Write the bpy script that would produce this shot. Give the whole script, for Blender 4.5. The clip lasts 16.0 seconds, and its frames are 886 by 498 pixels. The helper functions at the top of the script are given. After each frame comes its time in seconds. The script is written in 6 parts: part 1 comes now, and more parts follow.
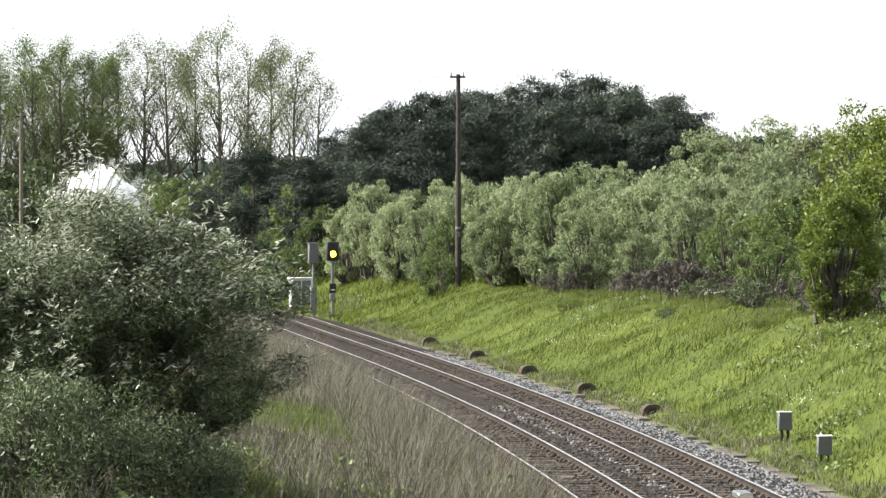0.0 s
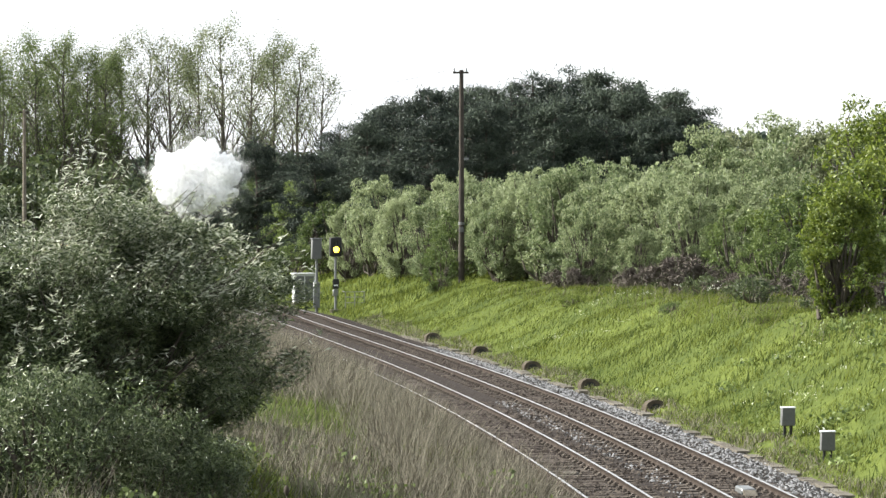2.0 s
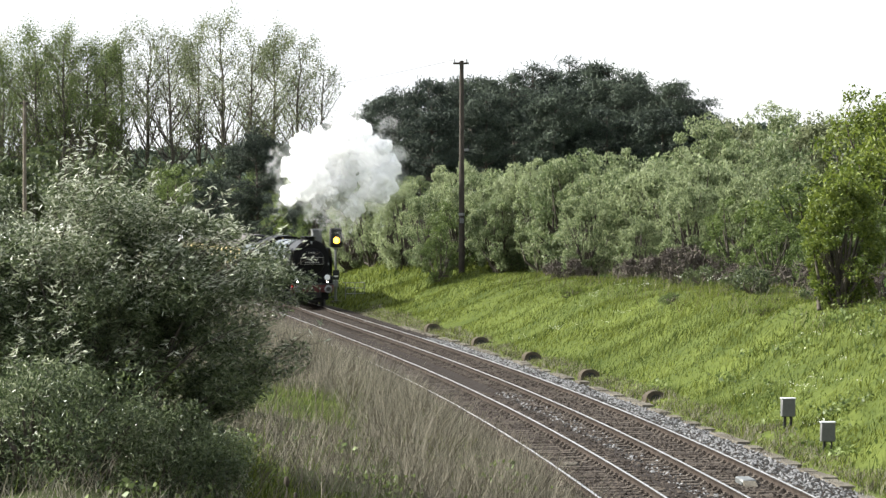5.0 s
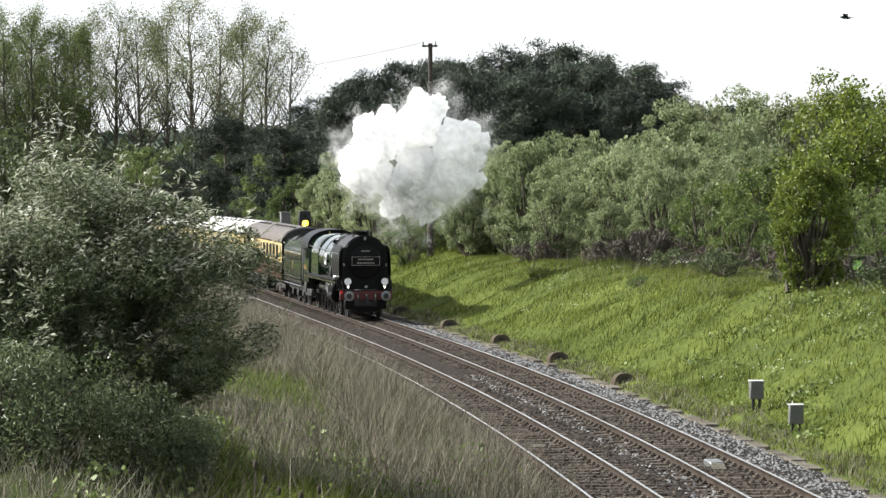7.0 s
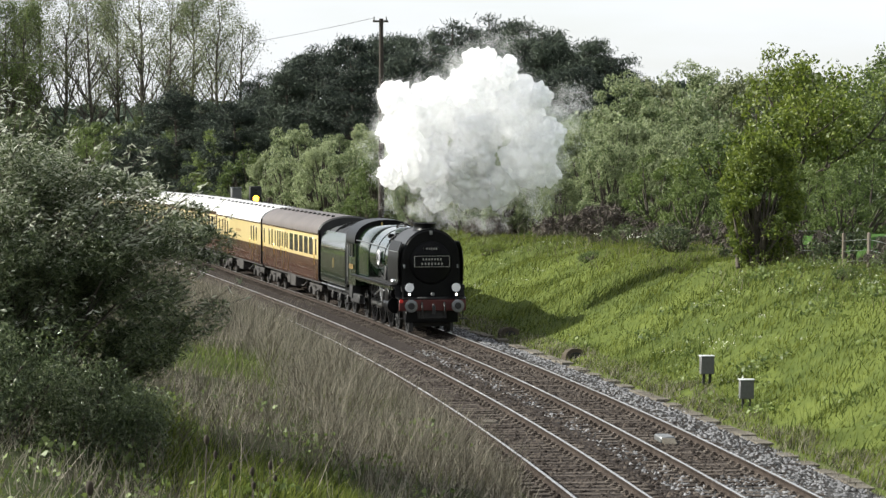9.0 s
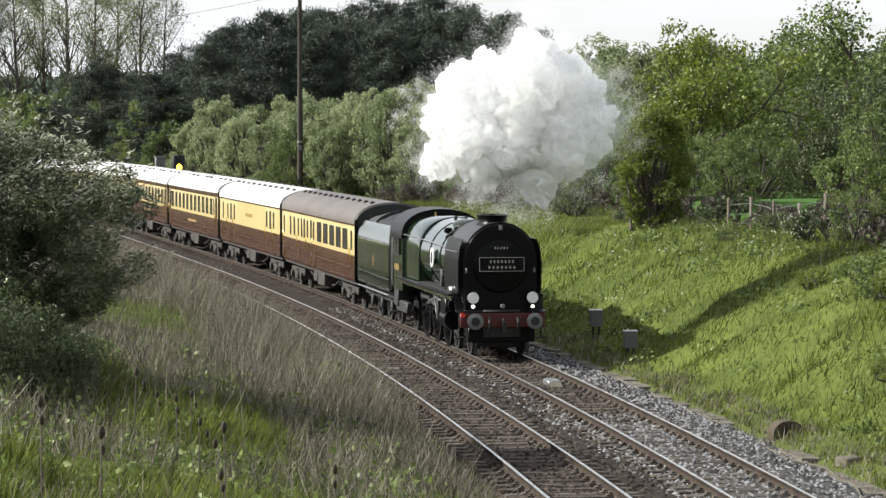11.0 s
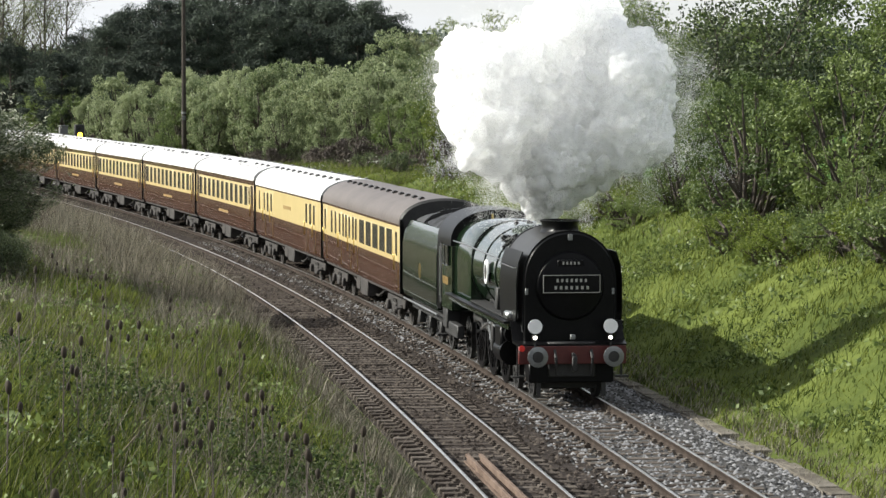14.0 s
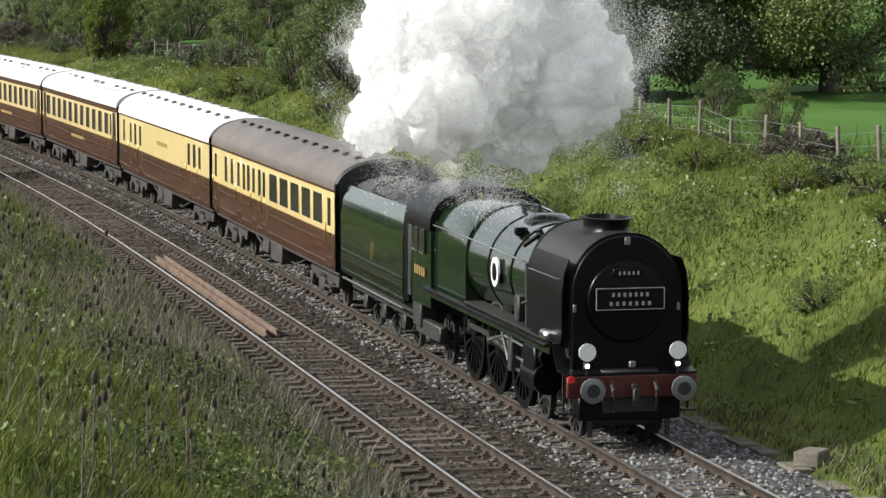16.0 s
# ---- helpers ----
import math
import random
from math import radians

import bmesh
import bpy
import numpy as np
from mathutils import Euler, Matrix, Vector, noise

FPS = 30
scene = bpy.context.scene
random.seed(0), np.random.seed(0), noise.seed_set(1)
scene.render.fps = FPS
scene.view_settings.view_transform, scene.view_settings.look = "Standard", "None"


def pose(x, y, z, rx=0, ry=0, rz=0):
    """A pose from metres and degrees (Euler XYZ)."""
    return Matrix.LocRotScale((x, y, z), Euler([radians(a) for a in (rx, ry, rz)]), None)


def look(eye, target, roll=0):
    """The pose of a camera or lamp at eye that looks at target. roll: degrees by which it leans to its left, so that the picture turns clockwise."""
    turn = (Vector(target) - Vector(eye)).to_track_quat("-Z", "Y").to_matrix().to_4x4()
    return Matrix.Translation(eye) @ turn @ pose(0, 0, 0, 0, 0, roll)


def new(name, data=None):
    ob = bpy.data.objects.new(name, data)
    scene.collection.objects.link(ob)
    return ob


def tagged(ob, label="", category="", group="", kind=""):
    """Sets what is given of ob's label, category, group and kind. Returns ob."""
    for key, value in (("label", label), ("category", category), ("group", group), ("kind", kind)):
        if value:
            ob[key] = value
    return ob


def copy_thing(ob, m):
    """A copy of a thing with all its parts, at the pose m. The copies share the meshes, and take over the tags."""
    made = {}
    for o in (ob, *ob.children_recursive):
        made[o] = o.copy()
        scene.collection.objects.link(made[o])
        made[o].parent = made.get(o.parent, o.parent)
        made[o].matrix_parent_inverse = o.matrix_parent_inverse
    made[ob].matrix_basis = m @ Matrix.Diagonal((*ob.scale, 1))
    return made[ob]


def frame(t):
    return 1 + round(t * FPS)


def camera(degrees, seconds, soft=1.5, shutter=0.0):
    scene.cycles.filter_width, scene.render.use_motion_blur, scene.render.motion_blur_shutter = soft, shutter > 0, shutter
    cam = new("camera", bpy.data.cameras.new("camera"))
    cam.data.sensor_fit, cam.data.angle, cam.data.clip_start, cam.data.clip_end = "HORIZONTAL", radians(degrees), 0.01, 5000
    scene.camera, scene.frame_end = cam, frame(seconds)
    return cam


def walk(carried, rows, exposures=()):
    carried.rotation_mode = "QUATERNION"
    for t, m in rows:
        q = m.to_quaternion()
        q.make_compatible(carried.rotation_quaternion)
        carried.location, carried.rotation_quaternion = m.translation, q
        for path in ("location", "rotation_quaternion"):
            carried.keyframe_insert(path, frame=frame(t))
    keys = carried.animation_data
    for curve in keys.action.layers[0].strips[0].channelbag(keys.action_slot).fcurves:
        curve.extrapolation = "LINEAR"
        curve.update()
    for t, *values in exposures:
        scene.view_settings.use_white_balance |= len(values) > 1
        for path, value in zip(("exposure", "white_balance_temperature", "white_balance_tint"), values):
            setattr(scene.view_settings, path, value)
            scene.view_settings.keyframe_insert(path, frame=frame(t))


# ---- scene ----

# ---------------------------------------------------------------- camera
cam = camera(16.0, 16.0, soft=1.45)
CAM = [  # seconds, x, y, z, turn to the right, pitch
    (0.0, 0.0, 0.0, 7.0, 0.00, -0.897), (0.5, 0.0, 0.0, 7.0, -0.01, -0.893), (1.0, 0.0, 0.0, 7.0, -0.01, -0.913),
    (1.5, 0.0, 0.0, 7.0, -0.047, -0.955), (2.0, 0.0, 0.0, 7.0, -0.057, -0.978), (2.5, 0.0, 0.0, 7.0, -0.033, -0.991),
    (3.0, 0.0, 0.0, 7.0, -0.07, -0.986), (3.5, 0.0, 0.0, 7.0, -0.119, -0.986), (4.0, 0.0, 0.0, 7.0, -0.153, -1.01),
    (6.5, 0.0, 0.0, 7.0, 0.341, -1.393), (7.0, 0.0, 0.0, 7.0, 0.508, -1.458), (7.5, 0.0, 0.0, 7.0, 0.66, -1.541),
    (8.0, 0.0, 0.0, 7.0, 0.856, -1.633), (8.5, 0.0, 0.0, 7.0, 1.116, -1.747), (9.0, 0.0, 0.0, 7.0, 1.399, -1.905),
    (11.5, 0.36, -10.05, 7.0, 3.11, -2.579), (12.0, 0.5, -12.84, 7.0, 3.308, -2.679), (12.5, 0.90, -17.80, 7.00, 3.166, -2.653),
    (13.0, 1.40, -24.60, 6.95, 3.231, -2.724), (13.5, 1.70, -32.00, 6.97, 4.006, -2.815), (14.0, 1.46, -40.10, 7.14, 4.552, -2.933),
    (14.5, 0.83, -48.00, 7.40, 5.403, -3.125), (15.0, -0.10, -56.30, 7.82, 7.043, -4.222), (15.5, -1.70, -64.60, 8.43, 8.966, -4.673),
    (16.0, -3.50, -72.60, 9.10, 11.499, -5.424)]
walk(cam, [(t, pose(x, y, z, 90 + p, 0, -w)) for t, x, y, z, w, p in CAM],
     exposures=[(0.0, 1.40), (4.0, 1.36), (6.5, 1.16), (9.0, 0.91), (12.5, 0.96), (14.0, 0.83), (15.0, 0.71), (16.0, 0.72)])

# ---------------------------------------------------------------- sky, sun, exposure
SUN_DIR = Vector((-0.84, 0.16, 0.52)).normalized()
world = bpy.data.worlds.new("sky")
scene.world = world
world.use_nodes = True
wn, wl = world.node_tree.nodes, world.node_tree.links
wn.clear()
w_out, w_bg = wn.new("ShaderNodeOutputWorld"), wn.new("ShaderNodeBackground")
w_sky = wn.new("ShaderNodeTexSky")
w_sky.sky_type, w_sky.sun_disc = "NISHITA", False
w_sky.sun_elevation = math.asin(SUN_DIR.z)
w_sky.sun_rotation = math.atan2(SUN_DIR.x, SUN_DIR.y)
w_co, w_map, w_no = wn.new("ShaderNodeTexCoord"), wn.new("ShaderNodeMapping"), wn.new("ShaderNodeTexNoise")
w_map.inputs["Scale"].default_value = (2.0, 2.0, 9.0)
w_no.inputs["Scale"].default_value, w_no.inputs["Detail"].default_value = 3.0, 5.0
w_ramp = wn.new("ShaderNodeValToRGB")
w_ramp.color_ramp.elements[0].position, w_ramp.color_ramp.elements[0].color = 0.30, (0.55, 0.55, 0.55, 1)
w_ramp.color_ramp.elements[1].position, w_ramp.color_ramp.elements[1].color = 0.62, (1, 1, 1, 1)
w_sc, w_mix = wn.new("ShaderNodeVectorMath"), wn.new("ShaderNodeMixRGB")
w_sc.operation = "SCALE"
w_sc.inputs["Scale"].default_value = 0.085
w_mix.inputs[2].default_value = (0.54, 0.56, 0.59, 1)
wl.new(w_co.outputs["Generated"], w_map.inputs["Vector"])
wl.new(w_map.outputs["Vector"], w_no.inputs["Vector"])
wl.new(w_no.outputs["Fac"], w_ramp.inputs["Fac"])
wl.new(w_sky.outputs["Color"], w_sc.inputs[0])
wl.new(w_sc.outputs["Vector"], w_mix.inputs[1])
wl.new(w_ramp.outputs["Color"], w_mix.inputs[0])
wl.new(w_mix.outputs["Color"], w_bg.inputs["Color"])
w_bg.inputs["Strength"].default_value = 1.0
wl.new(w_bg.outputs["Background"], w_out.inputs["Surface"])
sun = new("sun", bpy.data.lights.new("sun", "SUN"))
sun.data.energy, sun.data.angle, sun.data.color = 5.6, radians(0.6), (0.97, 0.95, 0.87)
sun.matrix_world = look(SUN_DIR * 300, (0, 0, 0))


# ---------------------------------------------------------------- materials
def material(name, c1, c2, scale=3.0, rough=0.8, bump=0.0, bump_scale=40.0, metal=0.0, c3=None, island=0.0,
             translucent=0.0, objrand=0.0, spec=0.4, coat=0.0):
    """Two scales of colour noise, fine relief, and variation from piece to piece."""
    m = bpy.data.materials.new(name)
    m.use_nodes = True
    n, l = m.node_tree.nodes, m.node_tree.links
    p = n["Principled BSDF"]
    co = n.new("ShaderNodeTexCoord")
    big, fine = n.new("ShaderNodeTexNoise"), n.new("ShaderNodeTexNoise")
    big.inputs["Scale"].default_value, big.inputs["Detail"].default_value = scale, 4
    fine.inputs["Scale"].default_value, fine.inputs["Detail"].default_value = scale * 9, 3
    for t in (big, fine):
        l.new(co.outputs["Object"], t.inputs["Vector"])
    add = n.new("ShaderNodeMath")
    add.operation = "MULTIPLY_ADD"
    add.inputs[1].default_value, add.inputs[2].default_value = 0.45, 0.0
    l.new(fine.outputs["Fac"], add.inputs[0])
    tot = n.new("ShaderNodeMath")
    tot.operation = "MULTIPLY_ADD"
    tot.inputs[1].default_value = 0.6
    l.new(big.outputs["Fac"], tot.inputs[0])
    l.new(add.outputs[0], tot.inputs[2])
    last = tot
    for k, kind, out in ((island, "ShaderNodeNewGeometry", "Random Per Island"), (objrand, "ShaderNodeObjectInfo", "Random")):
        if not k:
            continue
        src, sh, su = n.new(kind), n.new("ShaderNodeMath"), n.new("ShaderNodeMath")
        sh.operation = "MULTIPLY_ADD"
        sh.inputs[1].default_value, sh.inputs[2].default_value = k, -k / 2
        l.new(src.outputs[out], sh.inputs[0])
        l.new(sh.outputs[0], su.inputs[0])
        l.new(last.outputs[0], su.inputs[1])
        last = su
    ramp = n.new("ShaderNodeValToRGB")
    e = ramp.color_ramp.elements
    e[0].position, e[0].color = 0.36, (*c1, 1)
    e[1].position, e[1].color = 0.68, (*c2, 1)
    if c3:
        x = e.new(0.86)
        x.color = (*c3, 1)
    l.new(last.outputs[0], ramp.inputs["Fac"])
    l.new(ramp.outputs["Color"], p.inputs["Base Color"])
    p.inputs["Roughness"].default_value, p.inputs["Metallic"].default_value = rough, metal
    p.inputs["Specular IOR Level"].default_value = spec
    p.inputs["Coat Weight"].default_value = coat
    if bump:
        b, bt = n.new("ShaderNodeBump"), n.new("ShaderNodeTexNoise")
        bt.inputs["Scale"].default_value, bt.inputs["Detail"].default_value = bump_scale, 4
        l.new(co.outputs["Object"], bt.inputs["Vector"])
        l.new(bt.outputs["Fac"], b.inputs["Height"])
        b.inputs["Strength"].default_value, b.inputs["Distance"].default_value = min(1, bump), 0.03
        l.new(b.outputs["Normal"], p.inputs["Normal"])
    if translucent:
        tr, mx = n.new("ShaderNodeBsdfTranslucent"), n.new("ShaderNodeMixShader")
        l.new(ramp.outputs["Color"], tr.inputs["Color"])
        mx.inputs[0].default_value = translucent
        l.new(p.outputs[0], mx.inputs[1])
        l.new(tr.outputs[0], mx.inputs[2])
        l.new(mx.outputs[0], n["Material Output"].inputs["Surface"])
    return m


def glow(name, colour, strength):
    m = bpy.data.materials.new(name)
    m.use_nodes = True
    p = m.node_tree.nodes["Principled BSDF"]
    p.inputs["Base Color"].default_value = (*colour, 1)
    p.inputs["Emission Color"].default_value, p.inputs["Emission Strength"].default_value = (*colour, 1), strength
    return m


def steam_material(name, clearness):
    """White steam that scatters light through and through."""
    m = bpy.data.materials.new(name)
    m.use_nodes = True
    n, l = m.node_tree.nodes, m.node_tree.links
    n.remove(n["Principled BSDF"])
    d, tr, a = n.new("ShaderNodeBsdfDiffuse"), n.new("ShaderNodeBsdfTranslucent"), n.new("ShaderNodeMixShader")
    d.inputs["Color"].default_value = tr.inputs["Color"].default_value = (0.998, 0.998, 0.998, 1)
    a.inputs[0].default_value = 0.58
    l.new(d.outputs[0], a.inputs[1])
    l.new(tr.outputs[0], a.inputs[2])
    clear, thin = n.new("ShaderNodeBsdfTransparent"), n.new("ShaderNodeMixShader")
    thin.inputs[0].default_value = clearness
    l.new(a.outputs[0], thin.inputs[1])
    l.new(clear.outputs[0], thin.inputs[2])
    l.new(thin.outputs[0], n["Material Output"].inputs["Surface"])
    return m


M = {
    "grass_lush": material("grass_lush", (0.038, 0.054, 0.013), (0.098, 0.12, 0.028), 0.25, 0.9, 0.8, 6.0, spec=0.06),
    "grass_dry": material("grass_dry", (0.032, 0.02752, 0.0192), (0.0352, 0.048, 0.01536), 0.2, 0.95, 0.8, 6.0, spec=0.06),
    "field": material("field", (0.036, 0.085, 0.016), (0.06, 0.115, 0.026), 0.03, 0.9, 0.3, 3.0, spec=0.06),
    "blade_lush": material("blade_lush", (0.036, 0.054, 0.012), (0.165, 0.19, 0.04), 0.3, 0.6, island=0.6, translucent=0.4, spec=0.06),
    "blade_dry": material("blade_dry", (0.075, 0.069, 0.049), (0.28, 0.257, 0.202), 0.3, 0.8, island=0.8, translucent=0.25, spec=0.06),
    "blade_green": material("blade_green", (0.05, 0.076, 0.02), (0.15, 0.18, 0.055), 0.3, 0.7, island=0.6, translucent=0.35, spec=0.06),
    "ballast": material("ballast", (0.013, 0.01, 0.0085), (0.052, 0.044, 0.039), 7.0, 0.95, 1.0, 22.0, spec=0.06),
    "ballast_new": material("ballast_new", (0.026, 0.025, 0.024), (0.11, 0.107, 0.104), 9.0, 0.9, 1.0, 22.0, spec=0.06),
    "stone": material("stone", (0.015, 0.012, 0.01), (0.08, 0.067, 0.057), 1.0, 0.9, island=0.8, spec=0.06),
    "stone_new": material("stone_new", (0.036, 0.036, 0.036), (0.21, 0.21, 0.215), 1.0, 0.85, island=0.8, spec=0.06),
    "sleeper": material("sleeper", (0.04, 0.032, 0.027), (0.105, 0.09, 0.077), 2.5, 0.9, 0.5, 30.0, objrand=0.35, spec=0.06),
    "rail_top": material("rail_top", (0.45, 0.44, 0.43), (0.68, 0.67, 0.66), 2.0, 0.34, metal=1.0),
    "rust": material("rust", (0.024, 0.019, 0.016), (0.055, 0.043, 0.036), 3.0, 0.85, 0.4, 40.0, spec=0.06),
    "chair": material("chair", (0.032, 0.0224, 0.01792), (0.0768, 0.0512, 0.0384), 5.0, 0.85, spec=0.06),
    "concrete": material("concrete", (0.075, 0.066, 0.054), (0.15, 0.137, 0.115), 1.5, 0.9, 0.5, 25.0, objrand=0.2, spec=0.06),
    "pit_concrete": material("pit_concrete", (0.045, 0.037, 0.028), (0.10, 0.085, 0.066), 1.5, 0.95, 0.5, 25.0, spec=0.06),
    "grey_paint": material("grey_paint", (0.085, 0.088, 0.085), (0.12, 0.12, 0.118), 2.0, 0.5),
    "white_paint": material("white_paint", (0.495, 0.51, 0.5175), (0.6, 0.6075, 0.6075), 1.5, 0.5),
    "galvanised": material("galvanised", (0.132, 0.138, 0.138), (0.216, 0.222, 0.222), 4.0, 0.45, metal=0.6),
    "black_board": material("black_board", (0.00768, 0.00768, 0.00832), (0.0192, 0.0192, 0.02048), 2.0, 0.7),
    "pole_wood": material("pole_wood", (0.0224, 0.01792, 0.01408), (0.0544, 0.0448, 0.0352), 2.0, 0.9, 0.5, 20.0),
    "fence_wood": material("fence_wood", (0.1024, 0.0864, 0.064), (0.192, 0.1664, 0.1344), 3.0, 0.9, 0.4, 25.0, objrand=0.3),
    "timber": material("timber", (0.085, 0.06, 0.048), (0.17, 0.125, 0.1), 1.2, 0.8, 0.5, 20.0, spec=0.06),
    "bark": material("bark", (0.032, 0.02688, 0.02112), (0.096, 0.08, 0.064), 2.0, 0.95, 0.6, 12.0),
    "bark_pale": material("bark_pale", (0.045, 0.038, 0.03), (0.11, 0.095, 0.075), 1.5, 0.9, 0.4, 10.0),
    "leaf_willow": material("leaf_willow", (0.10, 0.135, 0.056), (0.30, 0.34, 0.185), 0.5, 0.5, island=0.5, objrand=0.3, translucent=0.5),
    "leaf_near": material("leaf_near", (0.026, 0.042, 0.014), (0.142, 0.178, 0.082), 0.6, 0.33, c3=(0.30, 0.32, 0.21), island=0.55, translucent=0.35),
    "leaf_bright": material("leaf_bright", (0.0594, 0.0891, 0.01188), (0.165, 0.2046, 0.033), 0.5, 0.5, island=0.5, translucent=0.4),
    "leaf_hedge": material("leaf_hedge", (0.05, 0.08, 0.02), (0.145, 0.19, 0.05), 0.5, 0.55, island=0.5, objrand=0.3, translucent=0.3),
    "leaf_dark": material("leaf_dark", (0.028, 0.043, 0.018), (0.088, 0.112, 0.042), 0.5, 0.55, island=0.5, objrand=0.3, translucent=0.25),
    "needle": material("needle", (0.016, 0.027, 0.019), (0.058, 0.078, 0.05), 0.5, 0.7, island=0.5, objrand=0.3, translucent=0.1),
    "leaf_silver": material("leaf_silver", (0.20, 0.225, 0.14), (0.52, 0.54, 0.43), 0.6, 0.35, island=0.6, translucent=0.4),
    "leaf_poplar": material("leaf_poplar", (0.08, 0.1, 0.045), (0.2, 0.22, 0.115), 0.4, 0.5, island=0.5, objrand=0.3, translucent=0.35),
    "twig": material("twig", (0.064, 0.0512, 0.0416), (0.128, 0.1088, 0.0928), 0.8, 0.9, island=0.4),
    "flower": material("flower", (0.495, 0.513, 0.405), (0.675, 0.684, 0.612), 2.0, 0.8),
    # bluish haze of distance is mixed into this base colour
    "far_wood": material("far_wood", (0.035, 0.0525, 0.042), (0.098, 0.1155, 0.0875), 0.05, 0.95, 1.0, 0.35, spec=0.06),
    "loco_black": material("loco_black", (0.003, 0.003, 0.0033), (0.006, 0.006, 0.0065), 2.0, 0.34, spec=0.10),
    "loco_matt": material("loco_matt", (0.008, 0.008, 0.008), (0.024, 0.0232, 0.0224), 3.0, 0.6, 0.3, 30.0),
    "loco_green": material("loco_green", (0.0055, 0.014, 0.006), (0.008, 0.019, 0.008), 1.0, 0.16, coat=0.7),
    "smokebox": material("smokebox", (0.008, 0.008, 0.0085), (0.018, 0.018, 0.0185), 2.0, 0.42),
    "steel": material("steel", (0.35, 0.35, 0.34), (0.55, 0.55, 0.54), 3.0, 0.28, metal=1.0),
    "beam_red": material("beam_red", (0.045, 0.006, 0.005), (0.075, 0.011, 0.009), 3.0, 0.45),
    "cap_red": material("cap_red", (0.5, 0.02, 0.015), (0.65, 0.03, 0.02), 3.0, 0.35),
    "brass": material("brass", (0.405, 0.297, 0.108), (0.54, 0.405, 0.162), 3.0, 0.3, metal=1.0),
    "lining": material("lining", (0.2, 0.13, 0.045), (0.26, 0.17, 0.06), 3.0, 0.4),
    "letter_cream": material("letter_cream", (0.26, 0.255, 0.23), (0.33, 0.32, 0.29), 3.0, 0.5),
    "herb": material("herb", (0.022, 0.040, 0.010), (0.085, 0.112, 0.034), 0.5, 0.5, island=0.6, translucent=0.3, spec=0.15),
    "disc_white": material("disc_white", (0.666, 0.666, 0.666), (0.738, 0.738, 0.738), 3.0, 0.5),
    "coal": material("coal", (0.00512, 0.00512, 0.00512), (0.0192, 0.0192, 0.0192), 3.0, 0.5, 1.0, 8.0),
    "cream": material("cream", (0.48, 0.376, 0.16), (0.56, 0.448, 0.216), 0.6, 0.28, coat=0.4),
    "umber": material("umber", (0.044, 0.0176, 0.0096), (0.068, 0.0288, 0.016), 0.6, 0.25, coat=0.5),
    "roof_white": material("roof_white", (0.48, 0.472, 0.464), (0.608, 0.6, 0.592), 0.5, 0.42),
    "roof_brown": material("roof_brown", (0.06375, 0.051, 0.045), (0.1125, 0.09375, 0.0825), 0.5, 0.45),
    "underframe": material("underframe", (0.0108, 0.0099, 0.009), (0.045, 0.0387, 0.0342), 2.0, 0.75),
    "glass": material("glass", (0.01, 0.012, 0.012), (0.022, 0.024, 0.022), 1.0, 0.06, spec=0.8),
    "drape": material("drape", (0.256, 0.2112, 0.128), (0.352, 0.3008, 0.2048), 2.0, 0.8),
    "lamp_white": glow("lamp_white", (1.0, 0.93, 0.8), 6.0),
    "signal_yellow": glow("signal_yellow", (1.0, 0.45, 0.02), 9.0),
    "steam": steam_material("steam", 0.10),
    "steam_thin": steam_material("steam_thin", 0.45),
    "teasel": material("teasel", (0.0192, 0.01408, 0.0096), (0.0512, 0.0384, 0.0256), 4.0, 0.9),
    "dead_stem": material("dead_stem", (0.075, 0.064, 0.048), (0.2, 0.175, 0.14), 0.5, 0.8, island=0.6, spec=0.06),
    "wire": material("wire", (0.0192, 0.0192, 0.0192), (0.032, 0.032, 0.032), 1.0, 0.6),
}


# ---------------------------------------------------------------- mesh helpers
def smooth_mesh(me, angle=40):
    me.shade_smooth()
    me.set_sharp_from_angle(angle=radians(angle))


def part(name, bm, mat, parent=None, label="", smooth=True):
    """One bmesh as one object under a thing."""
    me = bpy.data.meshes.new(name)
    bm.to_mesh(me)
    bm.free()
    for mm in (mat if isinstance(mat, (list, tuple)) else [mat]):
        me.materials.append(M[mm])
    if smooth:
        smooth_mesh(me)
    ob = new(name, me)
    ob.parent = parent
    if label:
        tagged(ob, label)
    return ob


def raw(name, verts, faces, mats, parent=None, idx=None, smooth=False):
    """A mesh from arrays: verts n x 3, faces m x k."""
    me = bpy.data.meshes.new(name)
    v, f = np.asarray(verts, np.float32), np.asarray(faces, np.int32)
    k = f.shape[1]
    me.vertices.add(len(v))
    me.vertices.foreach_set("co", v.ravel())
    me.loops.add(f.size)
    me.loops.foreach_set("vertex_index", f.ravel())
    me.polygons.add(len(f))
    me.polygons.foreach_set("loop_start", np.arange(0, f.size, k, dtype=np.int32))
    for mm in (mats if isinstance(mats, (list, tuple)) else [mats]):
        me.materials.append(M[mm])
    if idx is not None:
        me.polygons.foreach_set("material_index", np.asarray(idx, np.int32))
    me.update(calc_edges=True)
    if smooth:
        me.shade_smooth()
    ob = new(name, me)
    ob.parent = parent
    return ob


def thing(name, label, category, group="", kind="", m=None):
    ob = new(name)
    tagged(ob, label, category, group, kind)
    if m is not None:
        ob.matrix_world = m
    return ob


